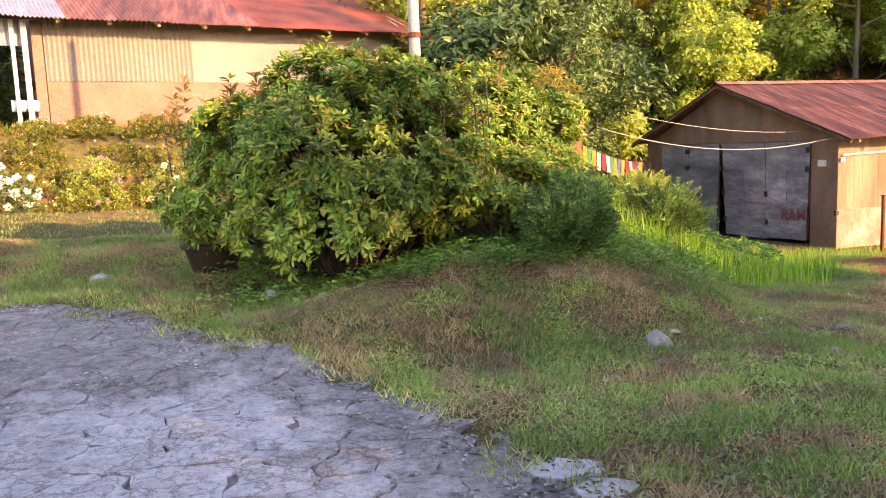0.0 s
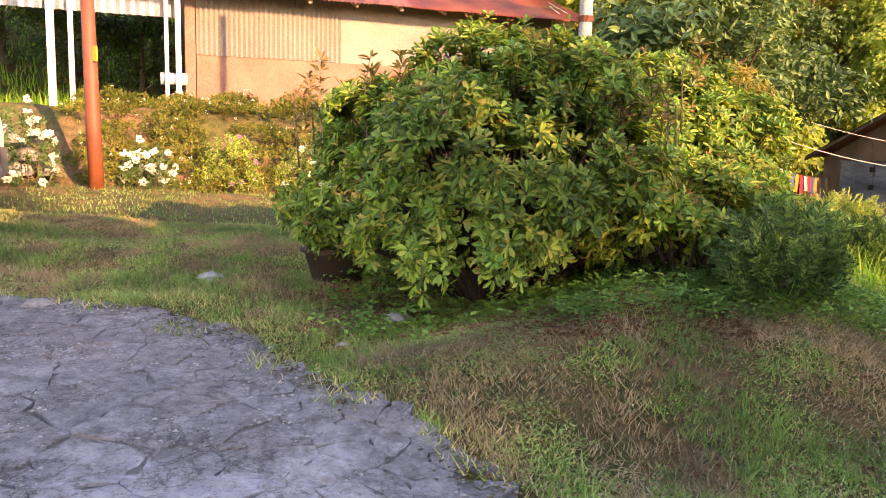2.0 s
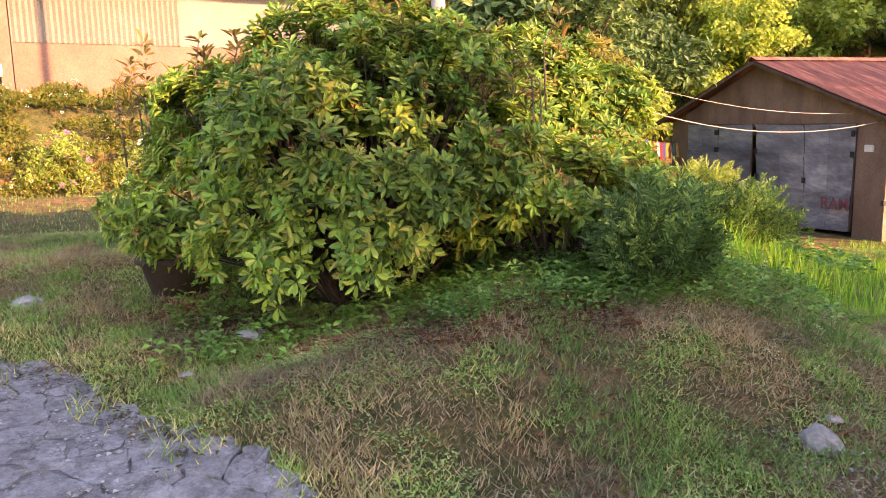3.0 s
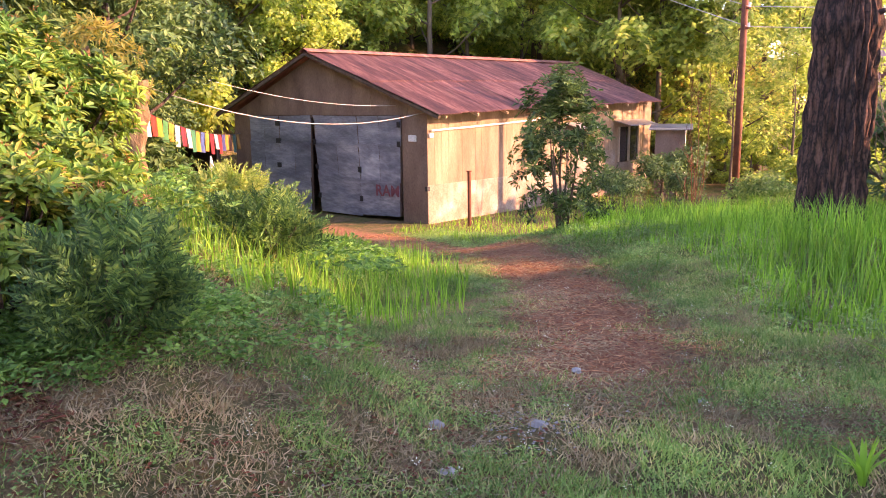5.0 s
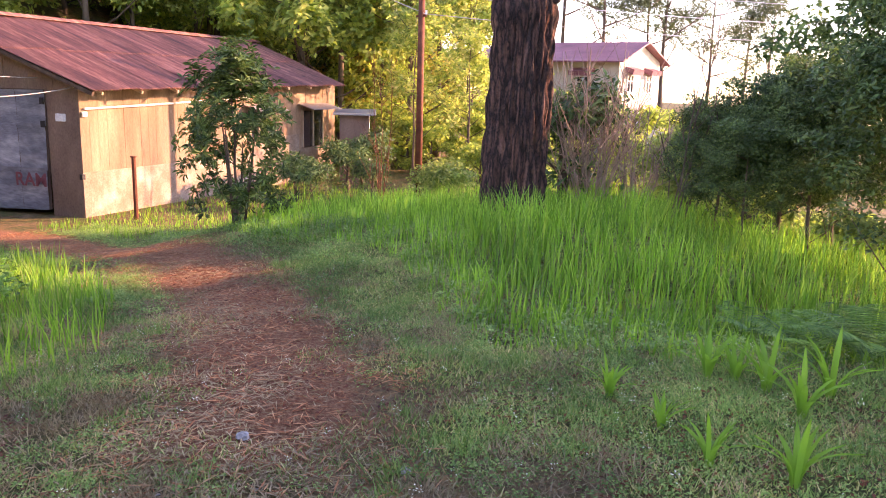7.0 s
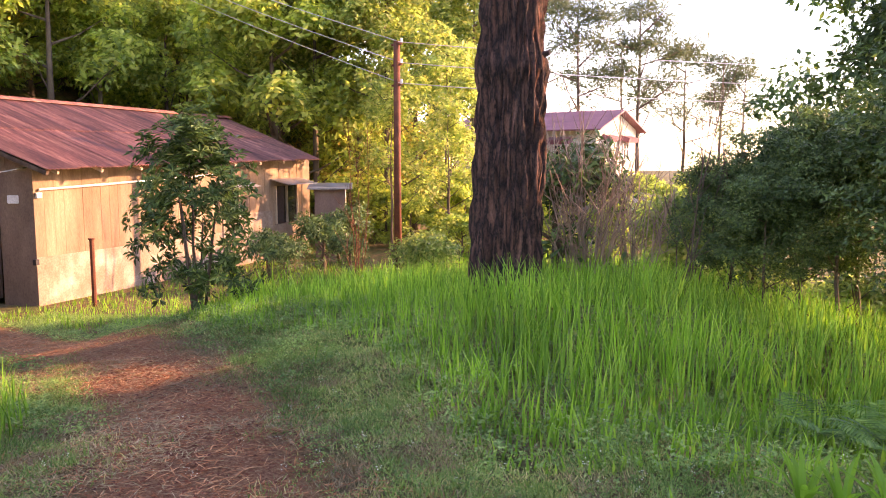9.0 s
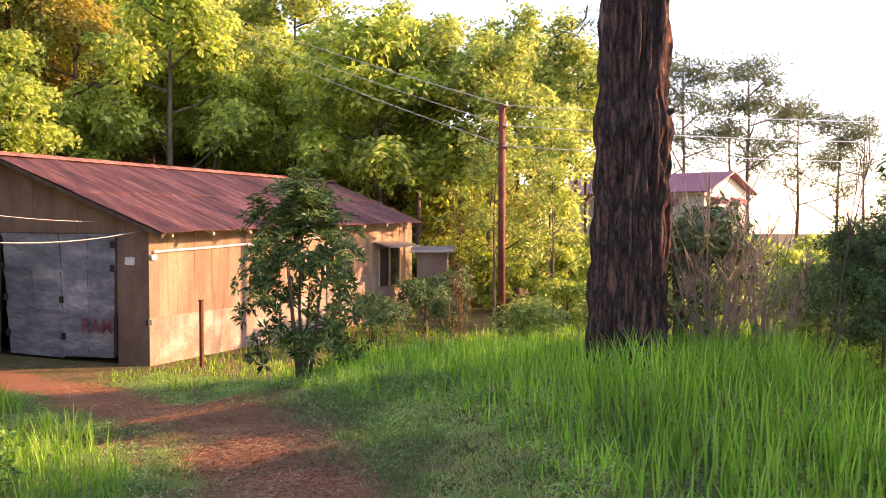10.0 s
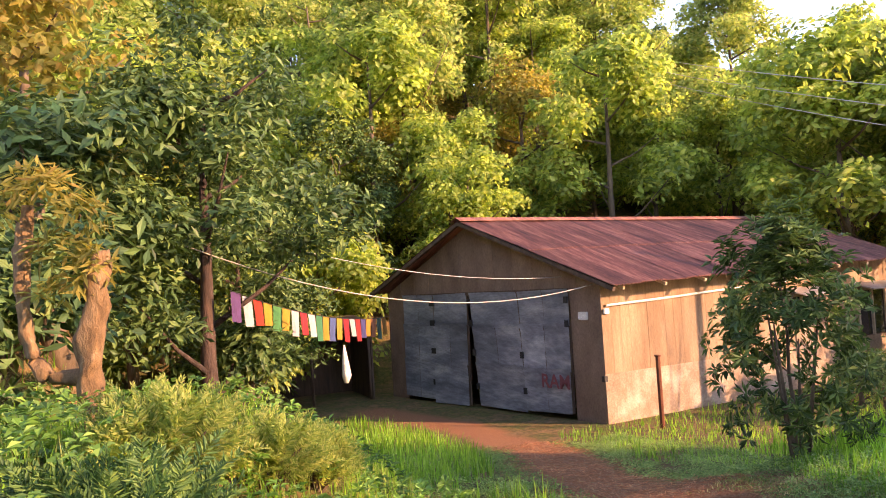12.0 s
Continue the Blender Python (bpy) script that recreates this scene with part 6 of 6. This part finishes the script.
x, y = scatter(rg, 16000, 12.0, 14.6, -18.6, -15.4, lambda x, y: no_yard(x, y) & (way_distance(x, y, [(12.4, -18.1), (13.3, -17.25), (13.9, -16.45), (13.9, -15.6)]) < 0.3 + 0.12 * rg.normal(size=len(x))))
strewn(rg, x, y, 0.055, 0.026, L_LITTER, "leaf_litter", "rust brown fallen leaves under the bush", "leaves")
x, y = scatter(rg, 320, 12, 18, -15, -7, no_yard)
herbs(rg, x, y, 0.013, L_PETAL, "daisies", "tiny white flowers scattered in the turf", "flowers", 0.1, 6)

# second layer of bank grass, sunlight put into its warm leaf colour
x, y = scatter(rg, 5200, 3, 11.5, -13.6, -8.6, lambda x, y: (way_distance(x, y, TRACK) > 1.6) & (patchy(x, y, 0.9, 31.0) > -0.1))
blades(rg, x, y, 0.3, 0.014, L_WARM, "bank_grass", "bank grass in a pale colour that stands for sunlight", "grass", 0.5, 3)
x, y = scatter(rg, 30000, 12.6, 19, -22.5, -15.8, lambda x, y: in_yard(x, y) & (patchy(x, y, 1.6, 41.0) + 0.25 * rg.normal(size=len(x)) + 0.35 * np.clip(1 - way_distance(x, y, YARD) / 0.5, 0, 1) > 0.1))
for gx0, gy0, gr in ((14.97, -13.17, 0.22), (15.6, -14.6, 0.35), (15.5, -15.1, 0.3), (16.6, -15.9, 0.4), (17.6, -16.0, 0.4)):
    x = np.concatenate([x, gx0 + gr * rg.normal(size=650)])
    y = np.concatenate([y, gy0 + gr * rg.normal(size=650)])
gs = 0.003 + 0.017 * rg.random(len(x)) ** 4
c = np.stack([x, y, lie(x, y)], -1)
rot = rg.uniform(0, 6.3, len(x))
corners = np.array([[1, 0, 0], [-0.5, 0.8, 0], [-0.6, -0.7, 0], [0.05, 0.05, 0.55]])
V = c[:, None, :] + np.stack([corners[None, :, 0] * np.cos(rot)[:, None] - corners[None, :, 1] * np.sin(rot)[:, None], corners[None, :, 0] * np.sin(rot)[:, None] + corners[None, :, 1] * np.cos(rot)[:, None], np.repeat(corners[None, :, 2], len(x), 0)], -1) * gs[:, None, None]
F = (np.arange(len(x)) * 4)[:, None, None] + np.array([[0, 1, 3], [1, 2, 3], [2, 0, 3]])[None]
tagged(new("grit", mesh_of("grit", V.reshape(-1, 3), F.reshape(-1, 3), M_STONE)), "loose grit and pebbles on the concrete", "gravel", kind="stuff")
edge_x, edge_y = scatter(rg, 60000, 12.4, 19.5, -22.5, -15.4, lambda x, y: way_distance(x, y, YARD) < 0.12 + 0.4 * patchy(x, y, 2.4, 71.0) + 0.05 * rg.normal(size=len(x)))
turf(rg, edge_x, edge_y, 0.045, 0.01, L_LAWN, "edge_grass", "grass creeping over the concrete's edge", 1.3)
edge_x, edge_y = scatter(rg, 30000, 12.4, 19.5, -22.5, -15.4, lambda x, y: way_distance(x, y, YARD) < 0.1 + 0.35 * patchy(x, y, 1.9, 77.0) + 0.08 * rg.normal(size=len(x)))
strewn(rg, edge_x, edge_y, 0.04, 0.018, L_MOSS, "moss", "dark moss and rotted leaves along the concrete's edge", "moss")

# ---- flowering hedge below the house ----
def on_bank(s, d):
    p = H0 + HD * s + HN * d
    return p.x, p.y


def hedge_piece(name, seed, spots, mat, size, label, category, per=9, petals=None):
    rng = np.random.default_rng(seed)
    ob = new(name)
    x0, y0 = spots[0][:2]
    ob.matrix_world = pose(x0, y0, gz(x0, y0))
    C = []
    for x, y, h, r, n in spots:
        d = unit(rng, n)
        d[:, 2] = np.abs(d[:, 2])
        p = d * rng.uniform(0.4, 1.0, n)[:, None] ** 0.5 * np.array([[r, r, h]])
        C.append(p + np.array([[x - x0, y - y0, gz(x, y) - gz(x0, y0)]]))
    C = np.concatenate(C)
    v, f = whorls(rng, C, np.array([[0, 0, 0.8]]) + unit(rng, len(C)), per, size, size * 0.4, 0.4)
    part_np("foliage", v, f, mat, ob)
    st = [tube([(c[0] * 0.8, c[1] * 0.8, gz(x0 + c[0] * 0.8, y0 + c[1] * 0.8) - gz(x0, y0) - 0.05), tuple(c * 0.95)], [0.012, 0.004], 4) for c in C[::25]]
    part_np("stem", *merge(st), M_BARK_PALE, ob)["kind"] = "stuff"
    if petals:
        mat_p, n_p, s_p, per_p = petals
        k = rng.integers(0, len(C), n_p)
        q = C[k] + unit(rng, n_p) * 0.08 + np.array([[0.06, 0.02, 0.06]])
        v, f = whorls(rng, q, unit(rng, n_p) * 0.5 + np.array([[0.8, 0.2, 0.5]]), per_p, s_p, s_p * 0.8, 0.5)
        part_np("blossom", v, f, mat_p, ob)["kind"] = "stuff"
    return tagged(ob, label, category)


rngh = np.random.default_rng(50)
for k in range(9):
    s = -1.6 + k * 1.15
    spots = []
    for j in range(8):
        d = 0.75 + 0.33 * j + rngh.uniform(-0.15, 0.15)
        x, y = on_bank(s + rngh.uniform(-0.3, 0.3), d)
        spots.append((x, y, rngh.uniform(0.22, 0.42), rngh.uniform(0.5, 0.7), 130))
    hedge_piece("hedge_bush", 500 + k, spots, L_HEDGE, 0.075, "sunlit hedge bush covered in small cream flowers", "hedge", 7, (L_PETAL, 45, 0.022, 5))
for (s, d, h, r, n, label) in ((-2.9, 3.4, 1.25, 0.65, 330, "white rose bush beside the red pole"), (-1.0, 3.3, 0.75, 0.45, 200, "low white rose bush beside the red pole"), (-3.9, 3.0, 0.9, 0.6, 220, "white rose bush against the stone wall")):
    x, y = on_bank(s, d)
    hedge_piece("rose_bush", int(600 + s * 10), [(x, y, h, r, n)], L_DARK, 0.07, label, "rose", 7, (L_PETAL, 34, 0.075, 9))
x, y = on_bank(0.3, 3.1)
hedge_piece("flower_bush", 640, [(x, y, 1.0, 0.6, 260)], L_FOREST, 0.08, "green bush with a few mauve flowers below the hedge", "bush", 7, (L_PURPLE, 10, 0.05, 7))
x, y = on_bank(1.6, 3.0)
hedge_piece("flower_bush", 641, [(x, y, 0.8, 0.6, 260)], L_WARM, 0.08, "yellow green bush with white blossoms below the hedge", "bush", 7, (L_PETAL, 9, 0.07, 9))

# slope behind the veranda
slope = make_tree("slope_shrub", 91, 2.6, 1.6, 1.2, L_DARK, M_BARK_PALE, (0.16, 0.06), 40, 60, "dark shrub on the slope behind the veranda", "bush", low=0.05)
for i, (s, d) in enumerate(((-1.0, -4.5), (-2.6, -5.2), (-4.4, -7.0), (-0.6, -6.8), (-3.0, -8.0), (-6.0, -8.5))):
    x, y = on_bank(s, d)
    plant(slope, x, y, 1.0, i * 60, 0, first=i == 0)
x, y = scatter(rg, 9000, -12, 3, -34, -20, lambda x, y: ((x - 1.97) * 0.96 + (y + 21.4) * 0.27) < -1.0)
blades(rg, x, y, 0.4, 0.035, L_GRASS, "slope_grass", "long grass on the slope behind the veranda", "grass", 0.5, 2)

# ---- iris clumps, ferns, pot, stones ----
def iris(seed, h, label):
    rng = np.random.default_rng(seed)
    ob = new("iris_clump")
    n = 11
    for i in range(n):
        a = rng.uniform(0, 2 * math.pi)
        lean = rng.uniform(0.1, 0.9)
        L = h * rng.uniform(0.7, 1.15)
        w = 0.036
        c, s = math.cos(a), math.sin(a)
        V = []
        for k in range(6):
            t = k / 5
            r, z = lean * L * t * t * 0.9 + 0.02, L * (t - 0.45 * lean * t * t)
            ww = w * (0.7 + 0.8 * t) * (1 - t ** 3) + 0.001
            for sg in (-1, 0, 1):
                V.append((c * r - s * ww * sg * 0.5, s * r + c * ww * sg * 0.5, z + (0.006 if sg else 0)))
        F = [(k * 3 + g, k * 3 + g + 1, k * 3 + g + 4, k * 3 + g + 3) for k in range(5) for g in range(2)]
        part_np("leaf", V, F, L_GRASS, ob)
    return tagged(ob, label, "plant", "iris clumps by the grass")


ir = iris(95, 0.4, "broad-bladed iris clump growing in the turf")
for i, (x, y, s) in enumerate(((16.58, -10.0, 1.0), (16.94, -10.13, 1.05), (17.14, -10.55, 1.0), (16.06, -10.62, 0.75), (16.43, -11.05, 0.7), (16.72, -11.45, 0.75), (17.1, -11.52, 0.9), (16.53, -12.72, 0.65), (16.75, -10.0, 0.9), (17.3, -10.1, 1.1))):
    m = pose(x, y, gz(x, y) - 0.01, 0, 0, 47 * i)
    if i == 0:
        ir.matrix_basis = m
    else:
        copy_thing(ir, m).scale = (s,) * 3


def fern(seed, label, mat, size=0.55, fronds=13):
    rng = np.random.default_rng(seed)
    ob = new("fern")
    for i in range(fronds):
        a = 2 * math.pi * i / fronds + rng.uniform(-0.3, 0.3)
        c, s = math.cos(a), math.sin(a)
        L = size * rng.uniform(0.8, 1.1)
        n = 26
        P, A, W = [], [], []
        for k in range(n):
            t = (k + 1) / n
            r, z = L * (0.75 * t), L * (1.05 * t - 0.68 * t * t)
            for sg in (-1, 1):
                P.append((c * r, s * r, z))
                A.append((c * 0.35 - s * sg, s * 0.35 + c * sg, -0.12))
                W.append(L * 0.26 * math.sin(math.pi * min(1, t * 0.85 + 0.12)))
        W = np.array(W)
        v, f = leaves(np.array(P), np.array(A), np.tile([[0, 0, 1.0]], (len(P), 1)), W, W * 0.08 + 0.004)
        part_np("frond", v, f, mat, ob)
    return tagged(ob, label, "fern", "ferns at the yard's edge")


fr = fern(97, "green bracken fern at the edge of the grass", L_WEED)
for i, (x, y, s) in enumerate(((17.15, -8.9, 1.3), (17.6, -9.1, 1.35), (16.9, -8.2, 1.2), (17.9, -8.4, 1.5), (18.1, -9.6, 1.3), (17.4, -8.0, 1.4), (18.6, -8.6, 1.5), (9.6, -11.9, 0.8), (8.6, -12.5, 0.9), (6.6, -11.6, 1.0), (7.2, -11.0, 0.9), (5.4, -10.9, 1.1), (4.4, -10.2, 1.1), (3.2, -9.6, 1.2), (10.6, -12.6, 0.7))):
    m = pose(x, y, gz(x, y), 0, 0, 53 * i)
    if i == 0:
        fr.matrix_basis = m
    else:
        copy_thing(fr, m).scale = (s,) * 3

pot = thing("plant_pot", 11.8, -18.12, gz(11.8, -18.12) - 0.03, "dark round clay pot with a leafy plant under the bush", "pot")
prof = ((0.0, 0.0), (0.2, 0.0), (0.29, 0.3), (0.33, 0.31), (0.33, 0.36), (0.28, 0.36), (0.26, 0.3), (0.0, 0.3))
V = [(r * math.cos(a), r * math.sin(a), z) for r, z in prof for a in np.linspace(0, 2 * math.pi, 28, endpoint=False)]
F = [(r * 28 + i, r * 28 + (i + 1) % 28, (r + 1) * 28 + (i + 1) % 28, (r + 1) * 28 + i) for r in range(len(prof) - 1) for i in range(28)]
part_np("bowl", V, F, M_POT, pot, smooth=True)
rr = np.random.default_rng(98)
c = unit(rr, 26) * 0.26 + np.array([[0, 0, 0.5]])
v, f = whorls(rr, c, c - np.array([[0, 0, 0.2]]), 7, 0.14, 0.045)
part_np("plant", v, f, L_RHODO, pot)
v, f = whorls(rr, np.array([[0.3, 0.25, 0.62], [0.36, 0.2, 0.55]]), np.array([[1, 0.5, 0.3], [1, 0.3, 0.4]]), 9, 0.05, 0.04)
part_np("blossom", v, f, L_RED, pot, "crimson blossom")


def rock(seed, sx, sy, sz, x, y, label="grey weathered stone lying in the turf", dz=0.0):
    bm = bmesh.new()
    bmesh.ops.create_icosphere(bm, subdivisions=3, radius=1.0)
    for q in bm.verts:
        n = noise.noise(q.co * 1.7 + Vector((seed, 0, 0))) * 0.3 + noise.noise(q.co * 4 + Vector((0, seed, 0))) * 0.1
        q.co = q.co * (1 + n)
        q.co = Vector((q.co.x * sx, q.co.y * sy, max(-0.3, q.co.z) * sz))
    me = bpy.data.meshes.new("stone")
    bm.to_mesh(me)
    bm.free()
    me.materials.append(M_STONE)
    o = new("stone", me)
    o.matrix_world = pose(x, y, gz(x, y) + dz, 0, 0, seed * 37)
    return tagged(o, label, "stone", "stones in the turf")


for i, (x, y, s) in enumerate(((15.2, -15.0, 0.085), (15.09, -14.02, 0.05), (14.41, -12.05, 0.035), (14.97, -13.17, 0.06), (15.13, -15.62, 0.04), (15.0, -14.75, 0.04), (13.66, -18.0, 0.035), (14.6, -13.62, 0.045), (15.4, -12.1, 0.03), (12.96, -17.62, 0.1), (11.9, -19.2, 0.1), (16.6, -12.0, 0.05), (13.0, -20.2, 0.09), (15.7, -13.9, 0.05))):
    rock(i + 1.3, s * 1.25, s, s * (1.1 if i == 0 else 0.6), x, y)
rngk = np.random.default_rng(44)
for i in range(34):
    s = -6.8 + 0.13 * i
    x, y = on_bank(s, 3.15 + 0.1 * rngk.normal())
    rock(60.3 + i, 0.17, 0.15, 0.17, x, y, "rough stone of the low terrace wall", 0.12 + 0.26 * (i % 3))

# ---- dry shrub, bare stems ----
def twiggy(name, seed, n, h, spread, x, y, label, mat=None, lean=0.3):
    rng = np.random.default_rng(seed)
    ob = thing(name, x, y, gz(x, y), label, "shrub")
    for k in range(n):
        a = rng.uniform(0, 2 * math.pi)
        b = Vector((math.cos(a), math.sin(a), 0)) * spread * 0.35 * rng.random()
        t = b + Vector((math.cos(a) * spread * rng.uniform(0.2, 1), math.sin(a) * spread * rng.uniform(0.2, 1), h * rng.uniform(0.3, 1.15)))
        m = b.lerp(t, 0.5) + Vector((rng.normal() * 0.1, rng.normal() * 0.1, 0.1))
        ch = [tube([b, m, t], [0.013, 0.009, 0.004], 5)]
        for q in range(5):
            s0 = m.lerp(t, rng.uniform(0, 0.7))
            ch.append(tube([s0, s0 + Vector((rng.normal() * 0.25, rng.normal() * 0.25, h * rng.uniform(0.1, 0.3)))], [0.007, 0.003], 4))
        part_np("branch", *merge(ch), mat or L_TWIG, ob)
    return ob


twiggy("dry_shrub", 201, 60, 2.4, 0.95, 13.85, -1.9, "leafless dry shrub with many pale upright twigs")
twiggy("dry_shrub", 202, 26, 2.0, 0.8, 14.5, -1.3, "leafless dry shrub with many pale upright twigs")
bent = twiggy("bare_tree", 203, 7, 3.0, 1.0, 15.3, -2.6, "small bare leaning tree behind the grass", M_BARK_PALE)
twiggy("twisted_vine", 204, 8, 4.2, 0.35, 5.4, 6.4, "twisted dead vine stems beside the pole", M_RUST)
under = make_tree("under_bush", 92, 2.3, 1.1, 1.0, L_DARK, M_BARK_PALE, (0.2, 0.07), 36, 60, "dark leafy bush, some copies added to darken the hollow by the shed", "bush", low=0.05)
# copies at (-7.2, -7.2) and (-2.2, -8.2) stand in for the hollow's shade
for i, (x, y, s) in enumerate(((13.45, -1.5, 0.95), (4.2, 4.5, 0.6), (3.4, 7.6, 0.75), (11.6, 1.0, 0.6), (-7.2, -7.2, 1.5), (3.2, -12.9, 1.5), (1.2, -11.9, 1.6), (4.6, -13.8, 1.1), (-2.2, -8.2, 1.2), (3.5, 9.0, 0.85), (2.9, 5.6, 0.6), (4.6, 7.2, 0.55))):
    plant(under, x, y, s, 80 * i, 0, first=i == 0)
bright = make_tree("bright_bush", 93, 1.6, 0.9, 0.8, L_WARM, M_BARK_PALE, (0.16, 0.07), 34, 50, "bright yellow green bush at the grass edge", "bush", low=0.05)
for i, (x, y, s) in enumerate(((15.2, 0.5, 1.0), (16.2, 2.5, 1.2), (14.6, 4.0, 1.1), (18.5, 4.0, 1.3), (8.9, 3.5, 0.8), (7.6, 6.5, 0.9), (9.4, 8.0, 1.0), (20.5, 6.0, 1.3))):
    plant(bright, x, y, s, 80 * i, 0, first=i == 0)
